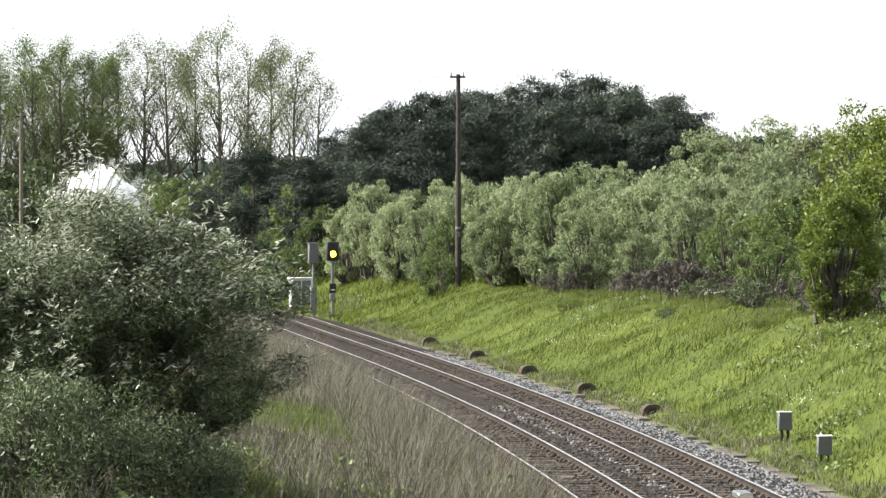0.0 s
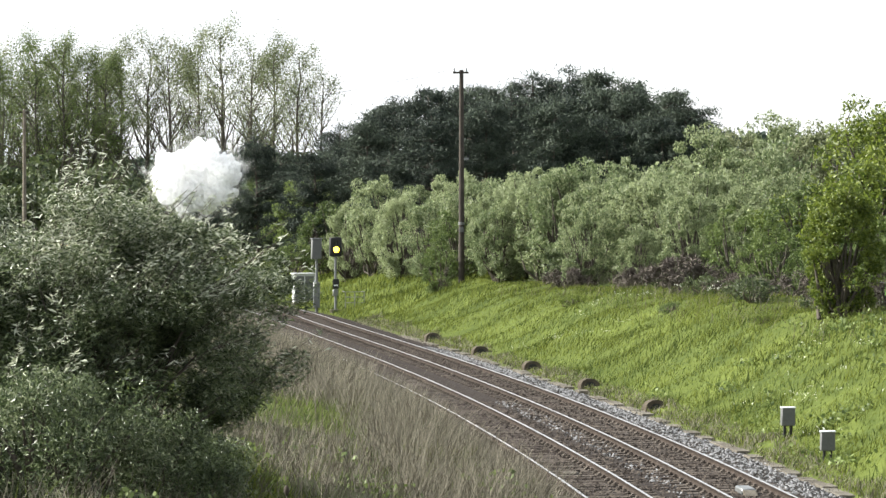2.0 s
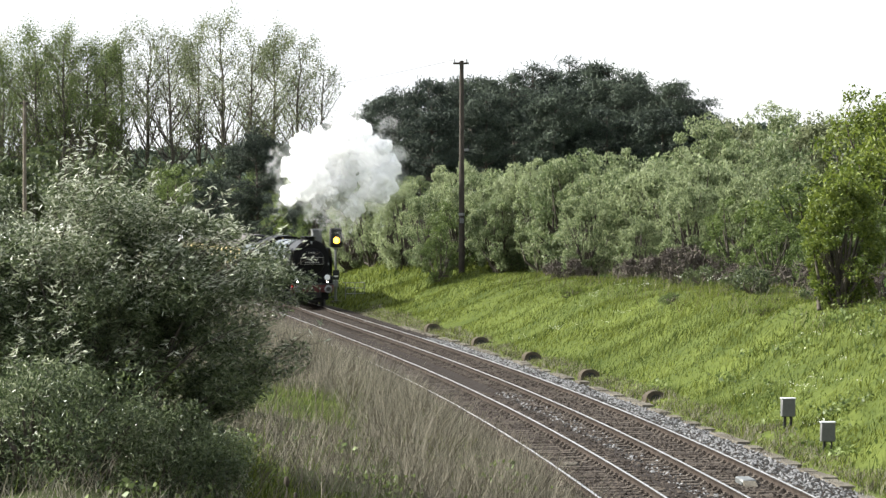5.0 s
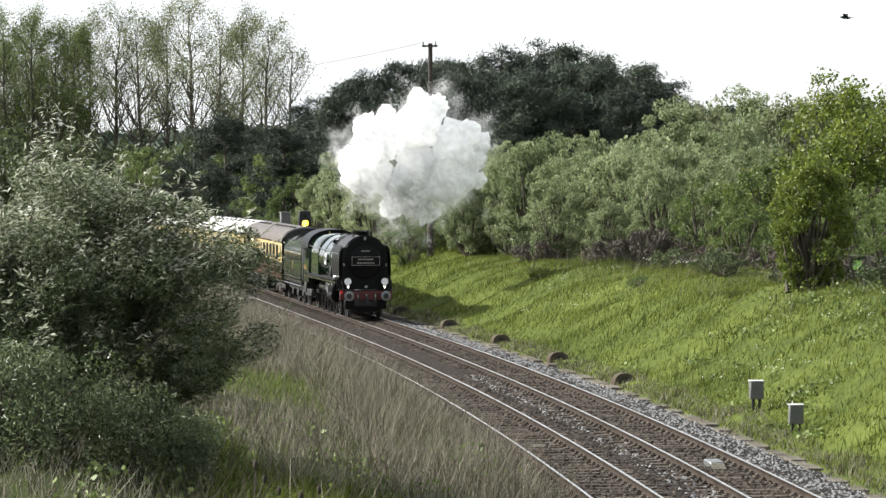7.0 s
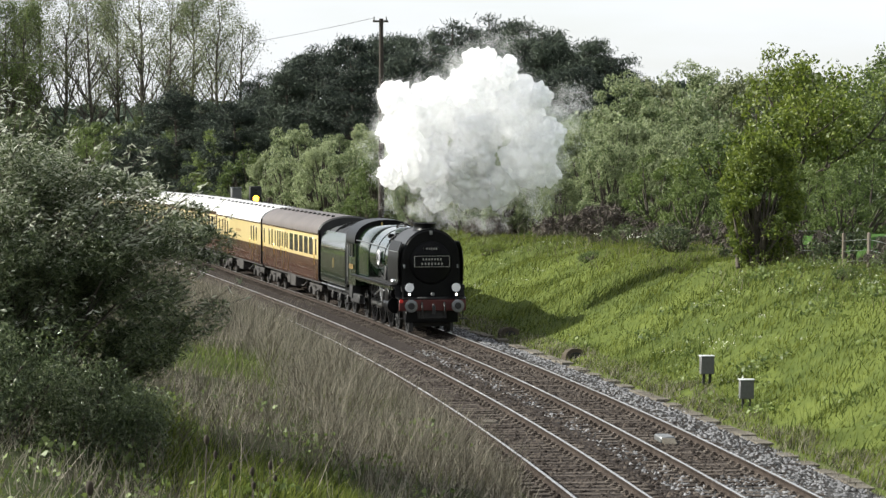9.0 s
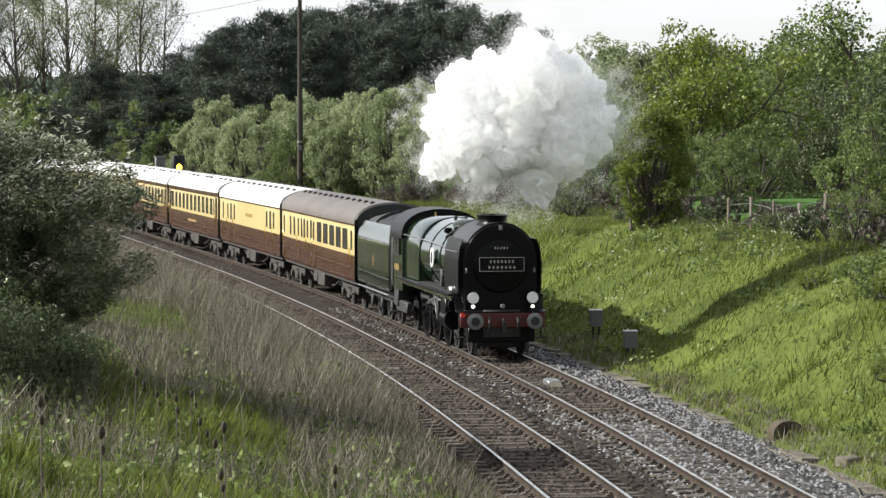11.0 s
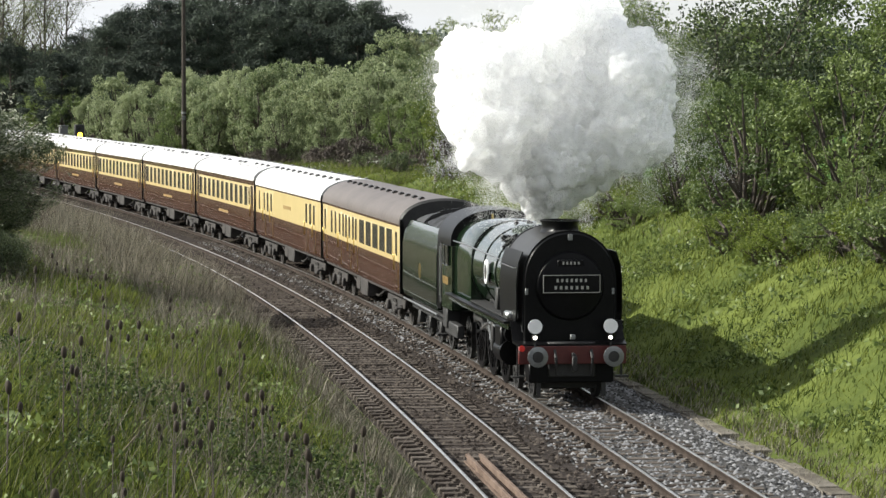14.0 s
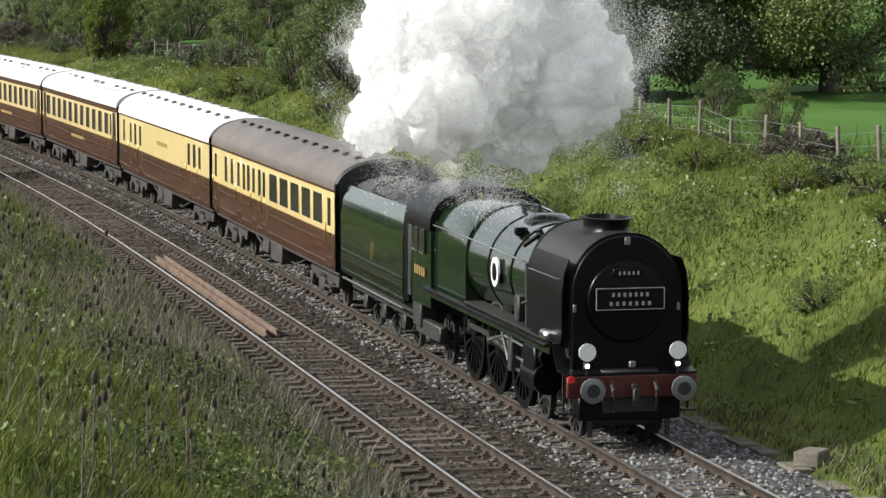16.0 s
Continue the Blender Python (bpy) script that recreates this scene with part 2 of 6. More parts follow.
def box(bm, x0, x1, y0, y1, z0, z1, bevel=0.0):
    r = bmesh.ops.create_cube(bm, size=1.0)
    vs = r["verts"]
    for v in vs:
        v.co = Vector((x0 + (v.co.x + .5) * (x1 - x0), y0 + (v.co.y + .5) * (y1 - y0), z0 + (v.co.z + .5) * (z1 - z0)))
    if bevel:
        es = list({e for v in vs for e in v.link_edges})
        bmesh.ops.bevel(bm, geom=es, offset=bevel, segments=1, affect="EDGES")
    return bm


def Box(x0, x1, y0, y1, z0, z1, bevel=0.0):
    return box(bmesh.new(), x0, x1, y0, y1, z0, z1, bevel)


def tube(bm, p, q, r0, r1=None, seg=10, caps=True):
    """A tapered round bar from p to q."""
    p, q = Vector(p), Vector(q)
    r1 = r0 if r1 is None else r1
    d = q - p
    res = bmesh.ops.create_cone(bm, cap_ends=caps, segments=seg, radius1=r0, radius2=r1, depth=d.length)
    mt = Matrix.Translation((p + q) / 2) @ d.to_track_quat("Z", "Y").to_matrix().to_4x4()
    bmesh.ops.transform(bm, matrix=mt, verts=res["verts"])
    return bm


def Tube(p, q, r0, r1=None, seg=10, caps=True):
    return tube(bmesh.new(), p, q, r0, r1, seg, caps)


def loft(bm, rings, close=True, caps=True):
    """Skin a row of rings of equal length."""
    vs = [[bm.verts.new(c) for c in ring] for ring in rings]
    n = len(rings[0])
    for a, b in zip(vs, vs[1:]):
        for i in range(n if close else n - 1):
            j = (i + 1) % n
            bm.faces.new((a[i], a[j], b[j], b[i]))
    if caps and close:
        bm.faces.new(vs[0][::-1])
        bm.faces.new(vs[-1])
    bmesh.ops.recalc_face_normals(bm, faces=bm.faces[:])
    return bm


# ---------------------------------------------------------------- the line of the railway
CURVE = (11.7943, -2.4755, -1.0472, -4.4385, 1.4483)


def rail_x(y):
    """x of the running line's far rail at y."""
    if y > 180:
        d = min(y, 420) - 180
        e = max(0.0, y - 420)
        return -6.68 - 0.158 * d - 0.0016 * d * d - 0.3 * min(e, 200)
    if y < -50:
        u = -0.5
        base = sum(c * u ** k for k, c in enumerate(CURVE))
        slope = sum(k * c * u ** (k - 1) for k, c in enumerate(CURVE) if k) / 100
        return base + slope * (max(y, -600) + 50)
    u = y / 100.0
    return sum(c * u ** k for k, c in enumerate(CURVE))


def at_line(y, off=0.0):
    """Point beside the far rail, and the unit vectors to the right and along (away)."""
    d = (rail_x(y + 0.5) - rail_x(y - 0.5))
    a = Vector((d, 1.0)).normalized()
    n = Vector((a.y, -a.x))
    return Vector((rail_x(y), y)) + n * off, n, a


YS = np.arange(-160.0, 520.0, 1.0)
_line = np.array([at_line(y, -0.75)[0] for y in YS])
ARC = np.concatenate([[0], np.cumsum(np.sqrt((np.diff(_line, axis=0) ** 2).sum(1)))])


def on_track(u):
    """Point of the running line's centre at arc length u."""
    return Vector((np.interp(u, ARC, _line[:, 0]), np.interp(u, ARC, _line[:, 1])))


def smoothstep(a, b, x):
    t = np.clip((x - a) / (b - a), 0, 1)
    return t * t * (3 - 2 * t)


RNG = np.random.default_rng(7)
_gx = RNG.normal(size=(64, 64))


def lumps(x, y, s):
    """Cheap smooth value noise."""
    x, y = np.asarray(x) / s, np.asarray(y) / s
    i, j = np.floor(x).astype(int), np.floor(y).astype(int)
    fx, fy = x - i, y - j
    fx, fy = fx * fx * (3 - 2 * fx), fy * fy * (3 - 2 * fy)
    g = lambda a, b: _gx[a % 64, b % 64]
    return (g(i, j) * (1 - fx) + g(i + 1, j) * fx) * (1 - fy) + (g(i, j + 1) * (1 - fx) + g(i + 1, j + 1) * fx) * fy


def crest(y):
    """Height of the right-hand bank along the line."""
    return np.interp(y, [-200, -40, 20, 60, 100, 140, 170, 200, 260], [3.3, 3.2, 3.2, 3.0, 2.9, 2.5, 2.1, 1.9, 1.8])


def height(o, y):
    """Ground height by the distance beside the far rail and the place along the line."""
    o, y = np.asarray(o, float), np.asarray(y, float)
    right = -0.3 + (crest(y) + 0.3) * smoothstep(1.2, 10.5, o) * np.clip((o - 2.2) / 4.0, 0, 1) ** 0.35
    left = -0.3 + 0.62 * smoothstep(-5.4, -7.4, o) + (1.2 + 1.25 * smoothstep(45, 5, y)) * smoothstep(-6.5, -16, o) + 0.8 * smoothstep(-16, -32, o)
    h = np.where(o > 2.2, right, np.where(o < -5.4, left, -0.42))
    far = np.hypot(o, np.maximum(0, np.abs(y - 60) - 180))
    h = h + 0.14 * lumps(o, y, 2.3) * (((o > 2.6) | (o < -6.2)) & (far < 40)) + 0.3 * lumps(o + 50, y, 14.0) * ((o > 14) | (o < -14)) * (far < 150)
    ridge = smoothstep(420, 1500, y - 0.15 * np.abs(o)) * (22 + 9 * lumps(o, y, 420.0))
    ridge = ridge * np.where(o > -50, 1, 0.75)
    return h + np.maximum(0, ridge)


def ground_z(x, y):
    _, n, _ = at_line(float(y))
    return float(height((x - rail_x(y)) * n.x, y))


# where the near bank is green rather than dry
patch = lambda o, y: np.clip(.5 + .9 * lumps(o * 1.4, y * .45, 5.0), 0, 1)
meadow = lambda o, y: smoothstep(-8.5, -10.5, o) * smoothstep(-32, 0, y) * smoothstep(52, 40, y) * np.clip(.75 + .6 * lumps(o, y, 2.2), 0, 1)
green = lambda o, y: np.maximum(np.clip((patch(o, y) - .34) * 4.0, 0, 1) * np.clip((-o - 6.0) / 1.6, 0, 1), meadow(o, y))


def make_ground():
    o = np.concatenate([-np.geomspace(2600, 27, 40), np.arange(-26, 26.01, 0.5), np.geomspace(27, 2600, 46)])
    y = np.concatenate([-np.geomspace(900, 131, 14), np.arange(-130, 300, 1.25), np.geomspace(301, 4200, 60)])
    O, Y = np.meshgrid(o, y)
    base = np.array([rail_x(v) for v in y])
    nx = np.array([at_line(v)[1].x for v in y])
    X = base[:, None] + O / nx[:, None]
    Z = height(O, Y)
    v = np.stack([X, Y, Z], -1).reshape(-1, 3)
    ny, no = O.shape
    i = (np.arange(ny - 1)[:, None] * no + np.arange(no - 1)[None]).ravel()
    f = np.stack([i, i + 1, i + no + 1, i + no], 1)
    oc, yc = O[:-1, :-1].ravel(), Y[:-1, :-1].ravel()
    idx = np.where(oc < -5.5, np.where((oc > -25) & (green(oc, yc) > .55), 1, 0), np.where(oc < 12.5, 1, 2))
    idx = np.where(yc > 480, 3, idx)
    ob = raw("ground", v, f, ["grass_dry", "grass_lush", "field", "far_wood"], idx=idx, smooth=True)
    tagged(ob, "rough grass banks, green fields and far wooded hills", "ground", kind="structure")


make_ground()


def strip(name, profile, mat, y0, y1, step=1.5, label="", category="", kind="structure", parent=None, smooth=False):
    """A cross-section (offset, height) drawn along the line."""
    ys = np.arange(y0, y1 + step, step)
    rows = []
    for y in ys:
        for o, z in profile:
            p = at_line(y, o)[0]
            rows.append((p.x, p.y, z))
    n, k = len(ys), len(profile)
    i = (np.arange(n - 1)[:, None] * k + np.arange(k - 1)[None]).ravel()
    ob = raw(name, rows, np.stack([i, i + 1, i + k + 1, i + k], 1), mat, parent, smooth=smooth)
    if label:
        tagged(ob, label, category, kind=kind)
    return ob


Y0, Y1 = -125.0, 330.0
strip("track_bed", [(-5.75, -0.45), (-5.3, -0.25), (-4.9, -0.2), (-3.3, -0.2), (-2.6, -0.24), (-1.9, -0.22)], "ballast", Y0, Y1,
      label="dark weathered ballast bed of the second track", category="ballast")
for mt, ya, yb, lab in (("ballast_new", Y0, 66.0, "fresh grey stone ballast bed of the running line"), ("ballast", 66.0, Y1, "dark weathered ballast bed of the running line")):
    strip("track_bed", [(-1.9, -0.22), (-1.4, -0.2), (0.1, -0.2), (0.7, -0.21), (1.5, -0.33), (2.35, -0.42)], mt, ya, yb, label=lab, category="ballast")


def make_rail(o):
    r = thing("rail", "worn steel running rail with rusty sides", "rail", "rails", "structure")
    strip("web", [(o - .065, -.165), (o - .065, -.15), (o - .012, -.125), (o - .012, -.05), (o - .035, -.04), (o - .035, -.004),
                  (o + .035, -.004), (o + .035, -.04), (o + .012, -.05), (o + .012, -.125), (o + .065, -.15), (o + .065, -.165)],
          "rust", Y0, Y1, 1.5, parent=r)
    strip("head", [(o - .034, -.006), (o - .03, 0.0), (o + .03, 0.0), (o + .034, -.006)], "rail_top", Y0, Y1, 1.5, parent=r)


for off in (0.0, -1.5, -3.35, -4.85):
    make_rail(off)


# ---------------------------------------------------------------- foliage
def quads(centres, size, rng, aspect=0.45, droop=0.0, lean=(0, 0, 0), spread=1.0):
    """Small leaf cards, each a bent diamond, round the given centres."""
    n = len(centres)
    a = rng.normal(size=(n, 3)) * (1, 1, spread) + np.array(lean)
    a[:, 2] -= droop
    a /= np.linalg.norm(a, axis=1)[:, None] + 1e-9
    b = np.cross(a, rng.normal(size=(n, 3)))
    b /= np.linalg.norm(b, axis=1)[:, None] + 1e-9
    c = np.cross(a, b)
    s = (size * rng.uniform(0.6, 1.35, n))[:, None]
    p0, p2 = centres - a * s * .5, centres + a * s * .5
    mid = centres + c * s * .10
    p1, p3 = mid + b * s * aspect * .5, mid - b * s * aspect * .5
    v = np.stack([p0, p1, p2, p3], 1).reshape(-1, 3)
    i = np.arange(n)[:, None] * 4
    return v, np.concatenate([i + [0, 1, 2], i + [0, 2, 3]], 0)


def branch_mesh(segs, seg=6):
    """Tapered limbs: (p, q, r0, r1)."""
    vs, fs, k = [], [], 0
    ang = np.linspace(0, 2 * np.pi, seg, endpoint=False)
    for p, q, r0, r1 in segs:
        p, q = np.array(p, float), np.array(q, float)
        d = (q - p) / (np.linalg.norm(q - p) + 1e-9)
        u = np.cross(d, (0.3, 0.9, 0.1) if abs(d[2]) > .7 else (0, 0, 1))
        u /= np.linalg.norm(u)
        w = np.cross(d, u)
        ring = np.cos(ang)[:, None] * u + np.sin(ang)[:, None] * w
        vs += [p + ring * r0, q + ring * r1]
        i = np.arange(seg)
        j = (i + 1) % seg
        fs.append(np.stack([k + i, k + j, k + seg + j, k + seg + i], 1))
        k += 2 * seg
    return np.concatenate(vs), np.concatenate(fs)


def grow(rng, p, d, length, r, level, segs, tips, kids=(3, 4), bend=0.25, up=0.15, ratio=0.62, angle=0.8):
    """A limb that bends, and its own limbs."""
    n = 4
    pts = [np.array(p, float)]
    d = np.array(d, float)
    for i in range(n):
        d = d + rng.normal(size=3) * bend * .5 + np.array((0, 0, up * .4))
        d /= np.linalg.norm(d)
        q = pts[-1] + d * length / n
        segs.append((pts[-1], q, r * (1 - i / n * .6), r * (1 - (i + 1) / n * .6)))
        pts.append(q)
    if level == 0:
        tips.append(pts[-1])
        tips.append(pts[-2])
        return
    for c in range(rng.integers(kids[0], kids[1] + 1)):
        k = rng.integers(1, n + 1)
        e = rng.normal(size=3)
        e -= d * (e @ d)
        e /= np.linalg.norm(e) + 1e-9
        dd = d * math.cos(angle) + e * math.sin(angle)
        grow(rng, pts[k], dd, length * ratio * rng.uniform(.75, 1.2), r * .5, level - 1, segs, tips, kids, bend, up, ratio, angle)
    tips.append(pts[-1])


def plant(name, label, category, group, leafmat, barkmat, segs, leaf_v, leaf_f, trunk_seg=6):
    t = thing(name, label, category, group)
    bv, bf = branch_mesh(segs, trunk_seg)
    raw("trunk", bv, bf, barkmat, t, smooth=True)
    raw("crown", leaf_v, leaf_f, leafmat, t)
    return t


def lumpy(rng, n_lumps, n_leaves, rx, ry, rz, zc, lump=0.55, shell=0.75, low=-0.9):
    """Leaf places in lumps over an uneven egg-shaped crown."""
    d = rng.normal(size=(n_lumps, 3))
    d /= np.linalg.norm(d, axis=1)[:, None]
    d = d[d[:, 2] > low]
    rad = rng.uniform(shell, 1.08, len(d)) ** 1
    c = d * rad[:, None] * (rx, ry, rz) + (0, 0, zc)
    pick = rng.integers(0, len(c), n_leaves)
    size = rng.uniform(.5, 1.2, len(c))[pick][:, None] * lump
    off = rng.normal(size=(n_leaves, 3))
    off /= np.linalg.norm(off, axis=1)[:, None]
    off *= rng.uniform(0.25, 1.0, n_leaves)[:, None] ** .5
    return c[pick] + off * size * (1, 1, .85), c


def make_bush(seed, label, category, group, leafmat, rx, ry, h, n=5200, size=.32, lump=.6, lumps_n=46, droop=0.4, aspect=.4, low=-0.95):
    rng = np.random.default_rng(seed)
    pts, cs = lumpy(rng, lumps_n, n, rx, ry, h * .5, h * .52, lump, low=low)
    pts[:, 2] = np.maximum(pts[:, 2], .05)
    v, f = quads(pts, size, rng, aspect, droop)
    segs = []
    for c in cs[::2]:
        b = np.array((rng.normal() * .25, rng.normal() * .25, 0))
        mid = (b + c) / 2 + rng.normal(size=3) * .2
        segs += [(b, mid, .09, .06), (mid, c, .06, .02)]
    return plant("bush", label, category, group, leafmat, "bark", segs, v, f, 5)


def make_pine(seed, h):
    rng = np.random.default_rng(seed)
    segs, cl = [], []
    p = np.array((0., 0, 0))
    lean = rng.normal(size=2) * .04
    n = 8
    tops = []
    for i in range(n):
        q = p + np.array((lean[0] + rng.normal() * .03, lean[1] + rng.normal() * .03, 1)) * h / n
        segs.append((p, q, .26 * (1 - i / n * .85), .26 * (1 - (i + 1) / n * .85)))
        p = q
        tops.append(p)
    for k in range(58):
        z = h * rng.uniform(.10, .98)
        i = min(n - 1, int(z / h * n))
        b = tops[i] * (1, 1, 0) + (0, 0, z)
        a = rng.uniform(0, 2 * np.pi)
        ln = (1.2 + 3.0 * (1 - z / h) ** .55) * rng.uniform(.6, 1.1)
        e = b + np.array((math.cos(a) * ln, math.sin(a) * ln, rng.uniform(.0, .45) * ln))
        segs.append((b, e, .07, .02))
        for u in (.45, .7, .9, 1.02):
            cl.append(b + (e - b) * u + rng.normal(size=3) * .18)
    cl.append(p)
    cl = np.array(cl)
    m = 20000
    pick = rng.integers(0, len(cl), m)
    pts = cl[pick] + rng.normal(size=(m, 3)) * (.42, .42, .22)
    v, f = quads(pts, .42, rng, .14, -0.5)
    return plant("pine_tree", "tall dark green Scots pine with ragged crown", "tree", "pine wood", "needle", "bark", segs, v, f, 6)


def make_poplar(seed, h, leaves=2600, leafmat="leaf_poplar", label="tall thin-leaved poplar with pale bare trunk"):
    rng = np.random.default_rng(seed)
    segs, tips = [], []
    p = np.array((0., 0, 0))
    n = 9
    for i in range(n):
        q = p + np.array((rng.normal() * .05, rng.normal() * .05, 1)) * h * .93 / n
        r0, r1 = .30 * (1 - i / n * .88), .30 * (1 - (i + 1) / n * .88)
        segs.append((p, q, r0, r1))
        if i >= 2:
            for _ in range(4):
                a = rng.uniform(0, 2 * np.pi)
                d = np.array((math.cos(a) * .9, math.sin(a) * .9, 1.0))
                grow(rng, p + (q - p) * rng.random(), d / np.linalg.norm(d), h * .25 * (1.25 - i / n) * rng.uniform(.7, 1.2), r1 * .45 + .015, 1,
                     segs, tips, (2, 4), .2, .25, .6, .55)
        p = q
    tips = np.array(tips)
    pick = rng.integers(0, len(tips), leaves)
    pts = tips[pick] + rng.normal(size=(leaves, 3)) * (.42, .42, .5)
    v, f = quads(pts, .16, rng, .6, .2)
    return plant("poplar_tree", label, "tree", "row of poplars", leafmat, "bark_pale", segs, v, f, 5)


def make_oak(seed, name, label, group, leafmat, h, spread, leaves, size=.34, level=2, trunk=.45, first=.28, clump=.7):
    rng = np.random.default_rng(seed)
    segs, tips = [], []
    fork = h * first
    segs.append(((0, 0, -.2), (rng.normal() * .1, rng.normal() * .1, fork), trunk * 1.15, trunk * .8))
    base = np.array(segs[0][1])
    for k in range(8):
        a = 2 * np.pi * k / 8 + rng.normal() * .3
        e = rng.uniform(.25, 1.25)
        d = np.array((math.cos(a), math.sin(a), e))
        d /= np.linalg.norm(d)
        grow(rng, base - (0, 0, rng.random() * fork * .25), d, spread * rng.uniform(.5, .75) + (h - fork) * .22 * e, trunk * .45, level, segs, tips, (3, 4), .35, .12, .58, .8)
    tips = np.array(tips)
    top = tips[:, 2].max()
    pick = rng.integers(0, len(tips), leaves)
    off = rng.normal(size=(leaves, 3))
    off /= np.linalg.norm(off, axis=1)[:, None]
    pts = tips[pick] + off * (rng.random(leaves) ** .45)[:, None] * clump * (1, 1, .7)
    pts[:, 2] = np.maximum(pts[:, 2], .4)
    v, f = quads(pts, size, rng, .6, .15)
    return plant(name, label, "tree", group, leafmat, "bark", segs, v, f, 6)


def settle(ob, x, y, turn=0.0, scale=1.0, dz=0.0, sink=0.15):
    m = Matrix.Translation((x, y, ground_z(x, y) - sink + dz)) @ Matrix.Rotation(radians(turn), 4, "Z")
    ob.matrix_basis = m
    ob.scale = (scale, scale, scale)
    return ob


def copies(kinds, places, seed, smin=.85, smax=1.15):
    """Set the kinds out over places (x, y, scale), the first of each being the original."""
    rng = np.random.default_rng(seed)
    used = set()
    for i, (x, y, s) in enumerate(places):
        k = i % len(kinds)
        sc = s * rng.uniform(smin, smax)
        ob = kinds[k]
        if k in used:
            ob = copy_thing(kinds[k], Matrix.Identity(4))
        used.add(k)
        settle(ob, x, y, rng.uniform(0, 360), sc)


def direction(az, y):
    """x at distance y for a bearing in degrees right of straight ahead of the first standpoint."""
    return math.tan(radians(az)) * y


# ---------------------------------------------------------------- woods and hedges
def lay_woods():
    rng = np.random.default_rng(21)
    pines = [make_pine(31, 13.5), make_pine(32, 14.5), make_pine(33, 12.0)]
    pl = []
    for az, y, s in ((-1.45, 228, .76), (-1.05, 236, .90), (-.65, 244, .93), (-.3, 230, .88), (.1, 240, .93), (.55, 232, .91), (.95, 246, .99),
                     (1.3, 234, .93), (1.65, 244, .96), (2.0, 236, .94), (2.35, 246, 1.02), (2.65, 236, 1.02), (2.95, 242, 1.0), (3.3, 234, .93),
                     (3.65, 242, .97), (3.95, 232, .92), (4.25, 240, .85), (4.6, 232, .74), (-1.75, 232, .66), (-2.15, 238, .62), (-2.6, 244, .62),
                     (-3.0, 250, .62), (-3.4, 246, .66), (-2.8, 236, .6), (-2.4, 228, .64), (-2.0, 246, .72), (-1.6, 242, .8), (-1.2, 250, .9), (-3.8, 252, .6), (-4.3, 256, .55), (.35, 250, 1.0), (1.5, 254, 1.02), (3.1, 252, 1.04), (4.1, 250, .95), (4.8, 240, .72), (5.1, 246, .62), (.75, 222, .8), (1.9, 220, .82), (2.9, 222, .84), (3.9, 220, .74), (-.2, 220, .72), (-1.1, 222, .66)):
        pl.append((direction(az, y), y, s))
    copies(pines, pl, 1, .95, 1.05)

    wil = [make_bush(41, "grey-green willow scrub bush in full leaf", "bush", "scrub hedge", "leaf_willow", 2.1, 2.0, 6.3, 11000, .22, .62, 70, 1.1, .3),
           make_bush(42, "grey-green willow scrub bush in full leaf", "bush", "scrub hedge", "leaf_willow", 1.8, 2.1, 6.8, 11000, .22, .55, 70, 1.1, .3),
           make_bush(43, "grey-green willow scrub bush in full leaf", "bush", "scrub hedge", "leaf_willow", 2.4, 2.0, 5.6, 11000, .22, .6, 70, 1.1, .3)]
    hed = [make_bush(44, "green hawthorn bush in fresh leaf", "bush", "hawthorn scrub", "leaf_hedge", 2.0, 2.0, 4.4, 9500, .15, .55, 60),
           make_bush(45, "green hawthorn bush in fresh leaf", "bush", "hawthorn scrub", "leaf_hedge", 1.7, 2.2, 5.0, 9500, .15, .5, 60)]
    pl = []
    for az, y, s in ((-1.75, 216, .92), (-1.25, 212, .9), (-.75, 205, .95), (-.3, 200, .9), (.5, 193, 1.0), (.95, 189, .98), (1.45, 184, 1.02),
                     (1.9, 180, 1.05), (2.35, 177, 1.0), (2.8, 174, 1.03), (3.25, 171, 1.0), (3.7, 168, 1.02), (4.2, 165, 1.05), (4.7, 162, 1.0),
                     (5.2, 160, .98), (5.7, 158, 1.0), (6.2, 156, .85), (-1.4, 224, .95), (-.5, 216, .95), (.2, 210, .9), (1.1, 202, 1.0), (2.1, 194, 1.02),
                     (3.0, 188, 1.05), (3.9, 182, 1.08), (4.9, 176, 1.15), (5.6, 172, 1.15), (.95, 183, .7), (2.55, 166, .75), (4.45, 156, .72), (3.5, 160, .6)):
        pl.append((direction(az, y), y, s))
    copies(wil, pl, 2, .8, 1.16)
    pl = [(direction(az, y), y, s) for az, y, s in (
        (-2.9, 240, 1.1), (-2.5, 232, 1.25), (-2.1, 225, 1.2), (-3.4, 250, 1.2), (-2.75, 222, .7), (-.1, 186, .6), (.15, 192, .9),
        (5.25, 152, .8), (5.9, 146, .8), (6.6, 150, 1.0), (8.4, 150, .9), (9.0, 146, .9), (6.9, 140, .7), (7.9, 128, .6), (8.6, 124, .7),
        (-3.9, 262, 1.3), (-4.4, 272, 1.3), (-5.0, 282, 1.5))]
    pl += [(21.3, 108, .85), (24.5, 118, .9), (27.5, 112, .9), (23.5, 98, .6), (29, 124, 1.0),
           (18.5, 55, .9), (21, 52, 1.0), (20, 62, .9), (21.8, 68, .9), (18.0, 66, .6),
           (20.5, 80, .55), (17.6, 88, .4), (25, 90, .7), (19.5, 44, .45), (25.8, 20, .4), (28.2, 12, .45), (27.2, 31, .4)]
    pl += [(36 + 4.2 * k, 156 - 1.1 * k + 1.5 * math.sin(k * 2.1), .42 + .1 * math.sin(k * 1.7)) for k in range(17)]
    copies(hed, pl, 3, .9, 1.1)

